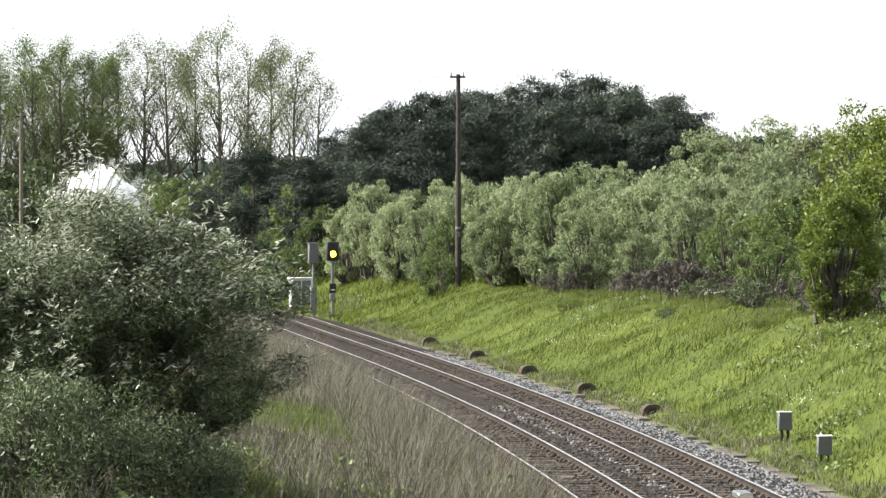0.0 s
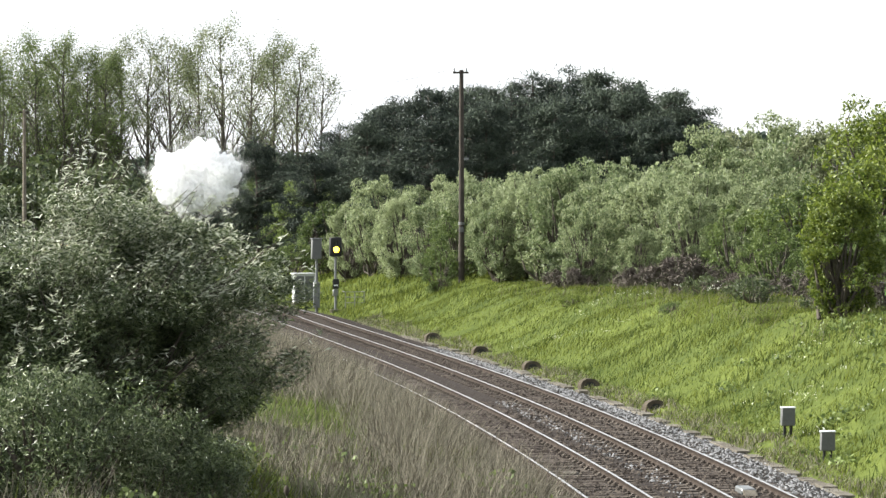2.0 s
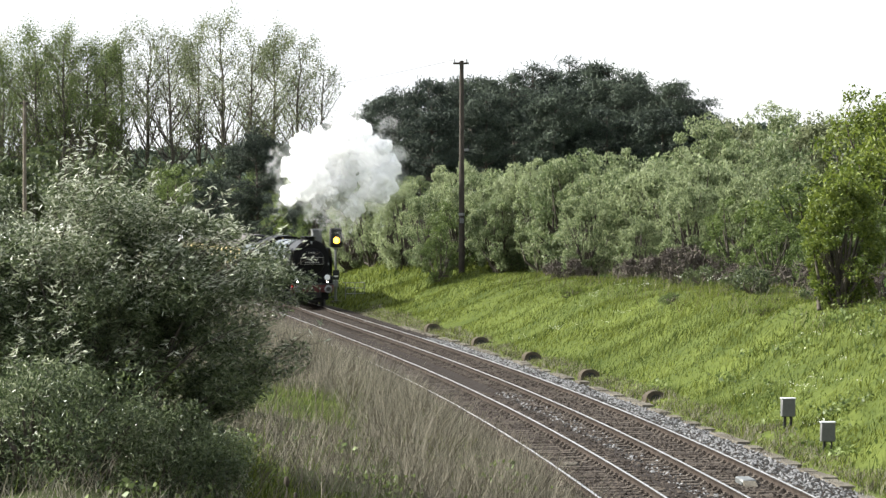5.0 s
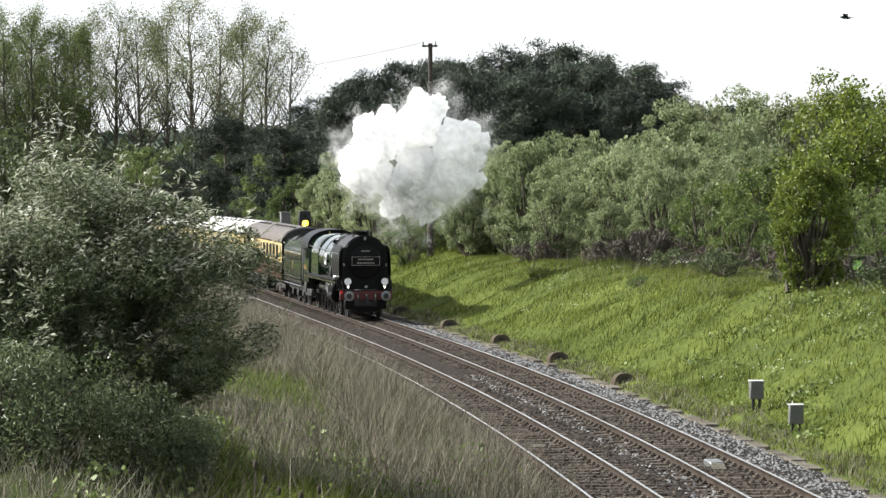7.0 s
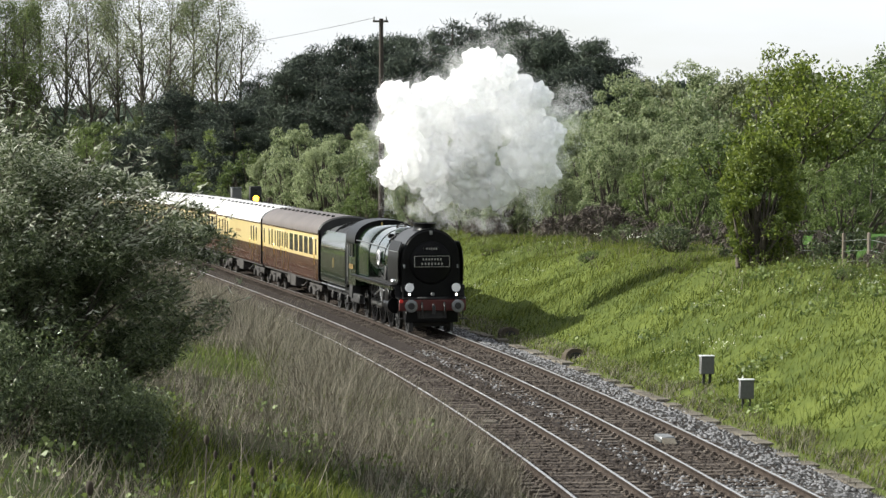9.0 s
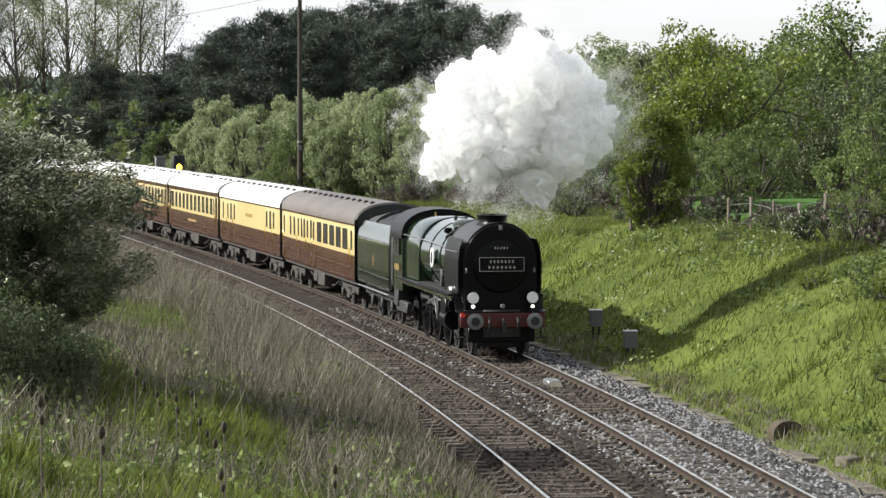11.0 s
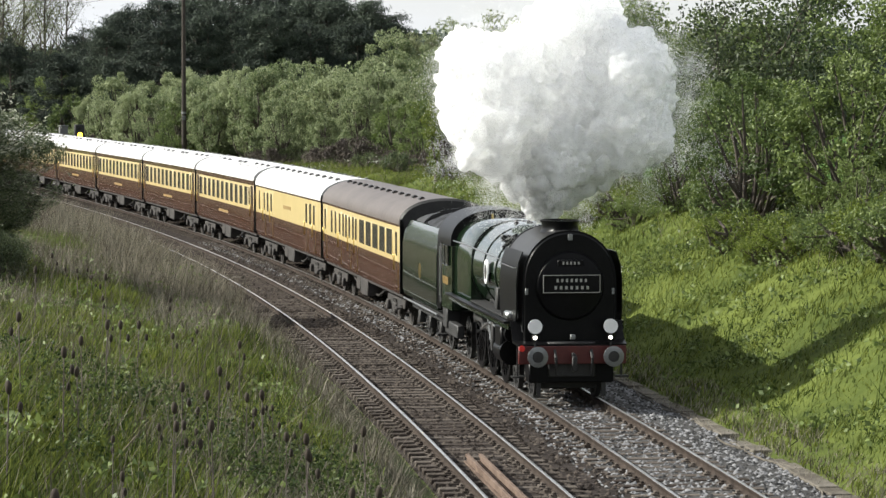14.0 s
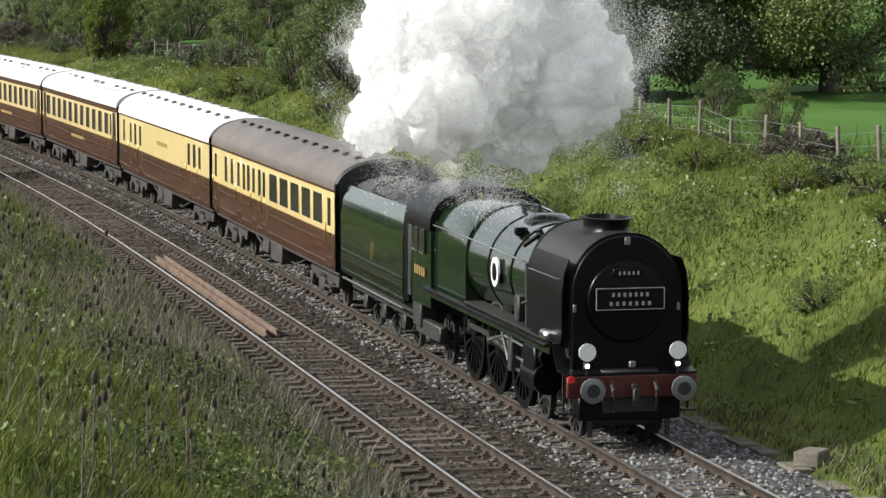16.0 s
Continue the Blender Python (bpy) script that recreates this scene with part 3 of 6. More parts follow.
    # brambles along the crest
    br = [make_bush(48, "low tangled bramble and blackthorn scrub", "bush", "brambles", "leaf_dark", 1.6, 1.3, 1.5, 1500, .2, .4, 26),
          make_bush(49, "low bare brown blackthorn scrub", "bush", "brambles", "twig", 1.7, 1.2, 1.7, 2400, .34, .45, 26, 0, .07)]
    pl = []
    for y in np.arange(40, 168, 4.2):
        p = at_line(y, rng.uniform(10.2, 13.5))[0]
        pl.append((p.x, p.y, rng.uniform(.55, 1.0)))
    for y in np.arange(-35, 44, 7.5):
        p = at_line(y, rng.uniform(8.5, 13.0))[0]
        pl.append((p.x, p.y, rng.uniform(.4, .75)))
    copies(br, pl, 4)
    bb = [make_bush(46, "bright yellow-green shrub on the cutting side", "bush", "bank shrubs", "leaf_bright", 1.3, 1.2, 1.3, 5200, .09, .4, 34),
          make_bush(47, "dark green bramble clump on the cutting side", "bush", "bank shrubs", "leaf_hedge", 1.5, 1.3, 1.2, 5200, .09, .4, 34)]
    pl = []
    for y in np.arange(-50, 75, 3.8):
        p = at_line(y, rng.uniform(5.4, 12.0))[0]
        pl.append((p.x, p.y, rng.uniform(.5, 1.0)))
    for y in np.arange(24, 74, 3.1):
        p = at_line(y, rng.uniform(7.8, 11.5))[0]
        pl.append((p.x, p.y, rng.uniform(.8, 1.3)))
    for y in np.arange(80, 165, 17):
        p = at_line(y, rng.uniform(6.5, 9.5))[0]
        pl.append((p.x, p.y, rng.uniform(.3, .5)))
    copies(bb, pl, 8)

    # poplars and the dark trees under them
    pop = [make_poplar(51, 20.5, 15000), make_poplar(52, 21.3, 8500), make_poplar(53, 20.0, 5000)]
    pl = []
    for px, s in ((-60, 1.0), (5, .97), (45, .93), (85, .97), (125, .98), (165, .98), (212, .98), (255, .95), (300, 1.0), (350, 1.02), (395, 1.03), (435, 1.02),
                  (478, 1.02), (520, .98), (560, .9), (-20, .95), (105, .9), (185, .93)):
        y = 318 + rng.uniform(-14, 14)
        pl.append((direction((px - 784) / 97.36, y), y, s))
    copies(pop, pl, 5, .97, 1.03)
    full = [make_poplar(54, 20.6, 10000, "leaf_hedge", "tall poplar in full dark green leaf")]
    copies(full, [(direction((px - 784) / 97.36, 306), 306, sc) for px, sc in ((-45, .95), (8, .93), (62, .98), (108, .96), (150, .94), (182, .9))], 16, .96, 1.04)
    dk = [make_oak(56, "broadleaf_tree", "dark green broadleaf tree below the poplars", "dark copse", "leaf_dark", 9.0, 4.2, 3600, .46, 1, .3, .2, 1.2),
          make_oak(57, "broadleaf_tree", "dark green broadleaf tree below the poplars", "dark copse", "leaf_dark", 7.5, 3.6, 3600, .46, 1, .3, .2, 1.2)]
    pl = []
    for px in range(-30, 480, 34):
        y = 292 + rng.uniform(-8, 8)
        pl.append((direction((px - 784) / 97.36, y), y, 1.0 if px > 250 else 1.2))
    for k in range(26):
        pl.append((rng.uniform(20, 150), rng.uniform(330, 440), rng.uniform(.8, 1.2)))
    for k in range(16):
        pl.append((rng.uniform(34, 110), rng.uniform(190, 320), rng.uniform(.5, .9)))
    for k in range(16):
        pl.append((rng.uniform(-70, 40), rng.uniform(360, 460), rng.uniform(.8, 1.1)))
    copies(dk, pl, 6, .9, 1.1)

    # single trees
    settle(make_oak(61, "field_oak", "bright green young oak above the scrub", "", "leaf_bright", 8.6, 4.8, 12000, .22, 2, .28, .34, .8), 20.2, 152)
    settle(make_oak(62, "field_maple", "yellow-green tree in fresh spring leaf", "", "leaf_bright", 10.5, 5.0, 6000, .34, 2, .28, .2, .9), direction(8.2, 205), 205)
    settle(make_oak(63, "field_maple", "pale yellow-green tree behind the pines", "", "leaf_willow", 9.0, 5.5, 6000, .34, 2, .28, .15, 1.0), direction(5.3, 204), 204)
    settle(make_oak(68, "field_maple", "pale olive tree behind the hedge", "", "leaf_willow", 9.5, 5.5, 6000, .34, 2, .28, .15, 1.0), direction(6.4, 215), 215)
    pale = [make_bush(60, "pale olive tree in young leaf behind the hedge", "tree", "pale trees", "leaf_willow", 3.2, 3.0, 10.0, 14000, .26, .8, 90, .6, .4),
            make_bush(70, "pale olive tree in young leaf behind the hedge", "tree", "pale trees", "leaf_poplar", 3.0, 3.2, 9.4, 12000, .24, .8, 90, .4, .5)]
    copies(pale, [(direction(a, 212 + 6 * (k % 3)), 212 + 6 * (k % 3), sc) for k, (a, sc) in enumerate(((4.75, .9), (5.35, 1.04), (5.95, 1.0), (6.6, .96), (7.2, .95), (7.9, 1.0)))], 15)
    tall = [make_oak(58, "field_maple", "tall fresh-leaved tree above the scrub", "tall scrub trees", "leaf_hedge", 10.5, 5.0, 15000, .21, 2, .3, .12, 1.1),
            make_oak(59, "field_maple", "tall fresh-leaved tree above the scrub", "tall scrub trees", "leaf_dark", 10.0, 5.0, 15000, .21, 2, .3, .12, 1.1)]
    copies(tall, [(26.5, 176, 1.0), (30, 163, .95), (35, 178, 1.3), (40, 168, 1.35), (46, 186, 1.45), (32, 196, 1.3), (52, 176, 1.4), (24, 192, 1.05), (32.5, 240, 1.25), (36.5, 244, 1.3), (40.5, 238, 1.3), (44.5, 245, 1.35), (48.5, 240, 1.35), (53, 246, 1.4)], 12)
    settle(make_bush(64, "narrow yellow-green conifer bush on the bank", "bush", "", "leaf_bright", 1.2, 1.15, 4.3, 18000, .15, .48, 80, -.6, .4), 14.0, 111)
    old = make_oak(65, "ivy_oak", "large dark oak with an ivy-clad trunk in the field", "field oaks", "leaf_dark", 22, 8.0, 60000, .21, 2, .72, .42, 1.3)
    n = 14000
    a, z = rng.uniform(0, 2 * np.pi, n), 9.6 * rng.random(n)
    r = .78 + .22 * rng.random(n) + .16 * np.sin(a * 3 + z)
    v, f = quads(np.stack([np.cos(a) * r, np.sin(a) * r, z], 1), .13, rng, .8, .3)
    tagged(raw("ivy", v, f, "leaf_dark", old), "dark green ivy clothing the trunk")
    settle(old, 27.5, 61.0)
    settle(make_oak(66, "ivy_oak", "large dark green oak standing in the field", "field oaks", "leaf_dark", 12, 4.2, 55000, .16, 2, .5, .14, 1.3), 30.5, 54.0)
    settle(make_oak(71, "ivy_oak", "rounded green tree standing in the field", "field oaks", "leaf_hedge", 11, 4.2, 50000, .16, 2, .45, .12, 1.3), 38.5, 53.0)
    settle(make_oak(72, "ivy_oak", "dark green oak by the field hedge", "field oaks", "leaf_dark", 11, 6.0, 15000, .34, 2, .5, .14, 1.4), 46.0, 88.0)
    settle(make_oak(67, "ivy_oak", "broad light green tree standing in the field", "field oaks", "leaf_hedge", 11, 7.5, 14000, .42, 2, .6, .12, 1.6), 70, 216)
    settle(make_oak(69, "ivy_oak", "broad green tree standing in the field", "field oaks", "leaf_hedge", 11, 7.0, 9000, .42, 2, .6, .15, 1.5), 88, 250)


lay_woods()


def far_woods():
    """Woods over the distant hills, as joined clumps."""
    rng = np.random.default_rng(77)
    n = 9000
    y = rng.uniform(470, 1500, n)
    x = rng.uniform(-.22, .45, n) * y
    k = lumps(x, y, 90.0) > -.1
    x, y = x[k], y[k]
    nx = np.array([at_line(float(v))[1].x for v in y])
    o = (x - np.array([rail_x(float(v)) for v in y])) * nx
    z = height(o, y)
    c = np.stack([x, y, z], 1).repeat(9, 0)
    c += rng.normal(size=c.shape) * (2.6, 2.6, 1.5) + (0, 0, 3.0)
    v, f = quads(c, 2.6, rng, .8)
    tagged(raw("far_woods", v, f, "far_wood"), "hazy green woods on the distant hills", "woods", kind="stuff")


far_woods()


def near_bush():
    """The big wind-blown willow bush in front, on the left-hand bank."""
    rng = np.random.default_rng(71)
    t = thing("willow_bush", "large wind-blown grey-green willow bush on the bank", "bush")
    pts, cs = lumpy(rng, 260, 130000, 4.1, 3.4, 4.3, 2.7, .68, .5, -.8)
    skirt, cs2 = lumpy(rng, 70, 30000, 3.7, 4.0, 1.4, 1.0, .6, .7, -.5)
    crest, cs3 = lumpy(rng, 100, 50000, 3.6, 2.8, 1.7, 4.5, .6, .45, -.9)
    crest[:, 0] += .2
    pts = np.concatenate([pts, skirt, crest])
    keep = pts[:, 2] > .1
    pts = pts[keep]
    up = np.clip(pts[:, 2] / 6.5, 0, 1)
    pts[:, 0] = pts[:, 0] * (.74 + .62 * up) + up ** 2 * .35
    v, f = quads(pts, .125, rng, .24, .15, lean=(1.1, 0, .25))
    raw("foliage", v, f, "leaf_near", t)
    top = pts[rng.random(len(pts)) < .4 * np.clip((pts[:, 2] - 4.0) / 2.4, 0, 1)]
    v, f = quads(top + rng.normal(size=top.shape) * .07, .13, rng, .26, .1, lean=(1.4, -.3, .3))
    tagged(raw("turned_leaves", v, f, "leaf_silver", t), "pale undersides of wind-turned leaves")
    segs = []
    spr = []
    for c in cs:
        b = np.array((rng.normal() * .4, rng.normal() * .4, 0))
        mid = b * .4 + c * .5 + rng.normal(size=3) * .25
        segs += [(b, mid, .05, .03), (mid, c, .03, .01)]
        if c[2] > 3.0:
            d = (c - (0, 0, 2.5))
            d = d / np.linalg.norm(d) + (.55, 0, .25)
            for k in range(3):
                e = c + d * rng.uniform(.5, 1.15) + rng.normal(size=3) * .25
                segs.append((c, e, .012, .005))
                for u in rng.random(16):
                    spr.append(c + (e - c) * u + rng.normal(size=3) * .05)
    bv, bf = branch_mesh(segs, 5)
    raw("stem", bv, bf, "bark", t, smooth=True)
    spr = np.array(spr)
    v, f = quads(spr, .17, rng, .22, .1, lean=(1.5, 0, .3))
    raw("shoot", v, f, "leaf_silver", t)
    settle(t, -7.2, 60.0, 0, .89, 0, .75)
    # left neighbour, mostly out of view, set here to shade the first bush's foot
    t2 = copy_thing(t, Matrix.Identity(4))
    settle(t2, -11.6, 61.8, 140, .96)
    foot = make_bush(73, "dark low willow growth at the foot of the bush", "bush", "willow suckers", "leaf_near", 2.2, 1.8, 2.6, 34000, .11, .7, 120, .2, .24)
    settle(foot, -7.0, 55.0, 60, 1.0, 0, .9)
    for x, y, turn, sc in ((-9.2, 55.8, 200, 1.05), (-5.2, 56.6, 290, .8)):
        settle(copy_thing(foot, Matrix.Identity(4)), x, y, turn, sc, 0, .9)


near_bush()


# ---------------------------------------------------------------- train
def arch(w, z0, zs, top, n=14, square=2.4):
    """Half outline of a vehicle body over the width: sides up to zs, then a rounded roof up to top."""
    pts = [(-w, z0), (-w, zs)]
    for i in range(1, n):
        a = math.pi * i / n
        x = -math.copysign(abs(math.cos(a)) ** (2 / square), math.cos(a)) * w
        z = zs + (top - zs) * abs(math.sin(a)) ** (2 / square)
        pts.append((x, z))
    return pts + [(w, zs), (w, z0)]


def ring_at(y, prof):
    return [(x, y, z) for x, z in prof]


def wheel_mesh(r, spokes, width=.13):
    """Tyre with flange, spokes (or a full disc) and hub in one connected casting."""
    bm = bmesh.new()
    n = spokes * 3 if spokes else 24
    h = width / 2
    prof = [(r * .86, -h), (r + .03, -h), (r + .03, -h + .03), (r, -h + .03), (r, h), (r * .86, h)]
    at = lambda x, rr, i: bm.verts.new((x, rr * math.cos(2 * math.pi * i / n), rr * math.sin(2 * math.pi * i / n)))
    rim = [[at(x, rr, i) for i in range(n)] for rr, x in prof]
    hub = [[at(x, r * .17, i) for i in range(n)] for x in (-h, h)]
    for i in range(n):
        j = (i + 1) % n
        for a, b in zip(rim, rim[1:]):
            bm.faces.new((a[i], a[j], b[j], b[i]))
        if spokes == 0 or i % 3 == 0:
            bm.faces.new((hub[0][i], hub[0][j], rim[0][j], rim[0][i]))
            bm.faces.new((hub[1][i], rim[5][i], rim[5][j], hub[1][j]))
            if spokes:
                bm.faces.new((hub[0][i], rim[0][i], rim[5][i], hub[1][i]))
                bm.faces.new((hub[0][j], hub[1][j], rim[5][j], rim[0][j]))
        if spokes and i % 3:
            bm.faces.new((rim[5][i], rim[5][j], rim[0][j], rim[0][i]))
            bm.faces.new((hub[0][i], hub[0][j], hub[1][j], hub[1][i]))
    for ring, x in ((hub[0], -width * .7), (hub[1], width * .7)):
        c = bm.verts.new((x, 0, 0))
        for i in range(n):
            bm.faces.new((ring[i], ring[(i + 1) % n], c))
    bmesh.ops.recalc_face_normals(bm, faces=bm.faces[:])
    return bm


def ellipse_pts(cx, cz, rx, rz, n, a0=0.0):
    return [(cx + rx * math.cos(a0 + 2 * math.pi * i / n), cz + rz * math.sin(a0 + 2 * math.pi * i / n)) for i in range(n)]


DRIVERS = []


def bars(parent, name, x0, x1, y, z0, z1, n, mat, gap=.28):
    """Lettering stood in for by plain bars."""
    bm = bmesh.new()
    w = (x1 - x0) / n
    for i in range(n):
        box(bm, x0 + i * w + w * gap / 2, x0 + (i + 1) * w - w * gap / 2, y - .006, y + .006, z0, z1)
    return part(name, bm, mat, parent, smooth=False)


def make_loco():
    L = thing("steam_locomotive", "dark green and black steam locomotive with a headboard", "locomotive")
    # frames and front
    part("main_frame", Box(-.55, .55, .05, 12.6, .55, 1.35, .03), "loco_matt", L)
    part("buffer_beam", Box(-1.24, 1.24, -.06, .06, .86, 1.27, .015), "beam_red", L, "dull red buffer beam")
    for s in (-1, 1):
        b = part("buffer", Tube((s * .87, -.05, 1.06), (s * .87, -.42, 1.06), .115, .085, 16), "loco_matt", L)
        part("buffer_head", tube(Tube((s * .87, -.42, 1.06), (s * .87, -.50, 1.06), .225, .235, 24), (s * .87, -.50, 1.06), (s * .87, -.515, 1.06), .235, .19, 24), "galvanised", b, "worn steel buffer head")
        part("buffer_boss", Tube((s * .87, -.512, 1.06), (s * .87, -.53, 1.06), .13, .12, 18), "loco_matt", b, "greasy dark buffer centre")
        d = part("headlamp_disc", Tube((s * .87, -.10, 1.72), (s * .87, -.075, 1.72), .165, .165, 28), "disc_white", L, "white route disc")
        part("disc_bracket", Box(s * .87 - .02, s * .87 + .02, -.07, -.04, 1.25, 1.75), "loco_matt", d)
        lm = part("lamp", Box(s * .87 - .055, s * .87 + .055, -.09, .03, 1.40, 1.53, .01), "loco_matt", L)
        part("lens", Tube((s * .87, -.10, 1.465), (s * .87, -.088, 1.465), .042, .042, 14), "lamp_white", lm, "lit white lamp lens")
        part("lamp_iron", Box(s * 1.0 - .03, s * 1.0 + .03, .32, .36, 2.42, 2.56, .005), "galvanised", L)
            # steps and guard irons
        st = part("front_step", Box(s * 1.2 - .14, s * 1.2 + .14, .25, .5, .52, .56), "loco_matt", L)
        part("step_hanger", Box(s * 1.2 - .02, s * 1.2 + .02, .36, .40, .52, 1.3), "loco_matt", st)
        part("guard_iron", Box(s * .75 - .05, s * .75 + .05, .15, .2, .10, .9, .01), "loco_matt", L)
        hose = Tube((s * .42, -.1, 1.18), (s * .42, -.28, 1.0), .035, .035, 8)
        tube(hose, (s * .42, -.28, 1.0), (s * .40, -.22, .62), .035, .03, 8)
        part("brake_hose", hose, "loco_matt", L)
    part("red_cap", Tube((-1.17, -.09, 1.22), (-1.17, -.02, 1.22), .07, .07, 14), "cap_red", L, "bright red painted cap")
    hook = Box(-.035, .035, -.32, .02, 1.0, 1.12, .015)
    box(hook, -.06, .06, -.36, -.28, .72, 1.06, .02)
    part("coupling", hook, "loco_matt", L)
    part("lamp", Box(-.055, .055, -.10, .0, 1.42, 1.53, .01), "galvanised", L, "grey centre lamp bracket")
    part("front_platform", loft(bmesh.new(), [[(-1.25, -.04, 1.27), (1.25, -.04, 1.27), (1.25, -.04, 1.31), (-1.25, -.04, 1.31)],
                                              [(-1.3, .5, 1.30), (1.3, .5, 1.30), (1.3, .5, 1.36), (-1.3, .5, 1.36)],
                                              [(-1.3, .85, 1.72), (1.3, .85, 1.72), (1.3, .85, 1.78), (-1.3, .85, 1.78)]]), "loco_black", L)
    # smokebox and the flat black front
    outer = arch(1.07, 1.55, 2.72, 3.86, 20, 2.1)
    sb = part("smokebox", loft(bmesh.new(), [ring_at(.42, outer), ring_at(3.55, outer)]), "smokebox", L)
    part("front_plate", loft(bmesh.new(), [ring_at(.36, arch(1.03, 1.30, 2.70, 3.80, 20, 2.1)), ring_at(.421, arch(1.07, 1.30, 2.72, 3.86, 20, 2.1))]), "loco_black", sb)
    door = Tube((0, .36, 2.62), (0, .28, 2.62), .80, .75, 36)
    tube(door, (0, .28, 2.62), (0, .22, 2.62), .75, .42, 36)
    part("smokebox_door", door, "loco_black", sb)
    dart = Tube((0, .22, 2.62), (0, .12, 2.62), .05, .04, 10)
    tube(dart, (0, .15, 2.62), (.22, .14, 2.48), .018, .014, 6)
    part("door_dart", dart, "loco_black", sb)
    part("smokebox_band", loft(bmesh.new(), [ring_at(3.50, arch(1.085, 1.6, 2.72, 3.88, 20, 2.1)), ring_at(3.58, arch(1.085, 1.6, 2.72, 3.88, 20, 2.1))]), "loco_black", sb)
    part("smokebox_band", loft(bmesh.new(), [ring_at(.40, arch(1.085, 1.6, 2.72, 3.88, 20, 2.1)), ring_at(.47, arch(1.085, 1.6, 2.72, 3.88, 20, 2.1))]), "loco_black", sb)
    for s in (-1, 1):
        pl = []
        for y in (.42, .55, 2.75, 2.95):
            low = 1.80 if .5 < y < 2.8 else 2.0
            pl.append([(s * 1.23, y, low), (s * 1.235, y, 2.7), (s * 1.19, y, 3.12), (s * 1.09, y, 3.40), (s * 1.07, y, 3.39), (s * 1.17, y, 3.11), (s * 1.21, y, 2.69), (s * 1.205, y, low)])
        df = part("smoke_deflector", loft(bmesh.new(), pl), "loco_black", L)
        part("deflector_rail", tube(Tube((s * 1.27, .6, 3.02), (s * 1.27, 2.7, 3.02), .014, .014, 6), (s * 1.20, .6, 3.02), (s * 1.27, .6, 3.02), .012, .012, 6), "steel", df)
    # headboard and number, as plain bars
    hb = part("headboard", Box(-.66, .66, .10, .14, 2.47, 2.88, .02), "loco_black", L, "dark framed headboard")
    fr = Box(-.66, .66, .085, .10, 2.865, 2.88)
    for a in ((-.66, .66, .085, .10, 2.47, 2.485), (-.66, -.645, .085, .10, 2.485, 2.865), (.645, .66, .085, .10, 2.485, 2.865)):
        box(fr, *a)
    part("frame", fr, "letter_cream", hb, smooth=False)
    bars(hb, "lettering", -.38, .38, .094, 2.715, 2.79, 7, "letter_cream", .55)
    bars(hb, "lettering", -.43, .43, .094, 2.55, 2.625, 7, "letter_cream", .55)
    nb = part("number_plate", Box(-.30, .30, .20, .29, 3.08, 3.21, .01), "loco_black", L)
    bars(nb, "lettering", -.22, .22, .196, 3.11, 3.175, 5, "letter_cream", .55)
    part("lamp_iron", Box(-.05, .05, .28, .34, 3.66, 3.80, .005), "galvanised", L)
    # chimney, dome, valves
    ch = bmesh.new()
    rings = []
    for z, rx, ry in ((3.78, .46, .75), (3.86, .42, .66), (3.98, .42, .66), (4.06, .47, .72), (4.07, .40, .64), (3.9, .36, .58)):
        rings.append([(x, 1.75 + (yy), z) for x, yy in ellipse_pts(0, 0, rx, ry, 28)])
    loft(ch, rings, True, True)
    part("chimney", ch, "loco_black", L)
    # boiler
    bo = bmesh.new()
    rings = [[(x, y, z) for x, z in ellipse_pts(0, zc, r, r, 36)] for y, r, zc in ((3.56, 1.0, 2.62), (5.0, 1.03, 2.62), (8.4, 1.16, 2.62))]
    loft(bo, rings)
    boiler = part("boiler", bo, "loco_green", L, "glossy dark green boiler")
    for y, r in ((3.62, 1.01), (5.05, 1.045), (6.7, 1.105), (8.3, 1.165)):
        part("boiler_band", loft(bmesh.new(), [[(x, yy, z) for x, z in ellipse_pts(0, 2.62, r + .008, r + .008, 36)] for yy in (y, y + .05)]), "loco_black", boiler)
    fb = arch(1.20, 1.55, 2.75, 3.80, 16, 2.5)
    part("firebox", loft(bmesh.new(), [ring_at(8.4, arch(1.17, 1.6, 2.7, 3.78, 16, 2.2)), ring_at(8.7, fb), ring_at(11.2, arch(1.22, 1.5, 2.75, 3.76, 16, 2.6))]), "loco_green", L, "glossy green firebox")
    dm = bmesh.new()
    loft(dm, [[(x, 6.1 + yy, z) for x, yy in ellipse_pts(0, 0, r, r, 18)] for z, r in ((3.5, .50), (3.68, .47), (3.76, .36), (3.79, .12))])
    part("dome", dm, "loco_green", L)
    for x in (-.16, .16):
        part("safety_valve", Tube((x, 7.4, 3.66), (x, 7.4, 3.84), .07, .05, 10), "loco_matt", L)
    part("whistle", Tube((-.3, 10.6, 3.70), (-.3, 10.6, 3.86), .03, .03, 8), "brass", L)
    for s in (-1, 1):
        part("handrail", tube(Tube((s * 1.16, 3.6, 3.06), (s * 1.24, 8.4, 3.14), .018, .018, 8), (s * 1.24, 8.4, 3.14), (s * 1.27, 11.0, 3.14), .018, .018, 8), "steel", L)
        cl = bmesh.new()
        tube(cl, (s * 1.02, 3.75, 1.8), (s * 1.02, 3.75, 3.0), .05, .05, 8)
        tube(cl, (s * .98, 4.0, 1.8), (s * .75, 4.05, 3.35), .035, .035, 8)
        box(cl, s * 1.02 - .14, s * 1.02 + .14, 3.95, 4.3, 1.82, 2.35, .03)
        tube(cl, (s * 1.08, 3.4, 2.3), (s * 1.08, 4.5, 2.1), .03, .03, 8)
        part("pipework", cl, "loco_matt", L)
        fit = bmesh.new()
        tube(fit, (s * .62, 4.15, 3.42), (s * .70, 4.15, 3.62), .1, .07, 10)
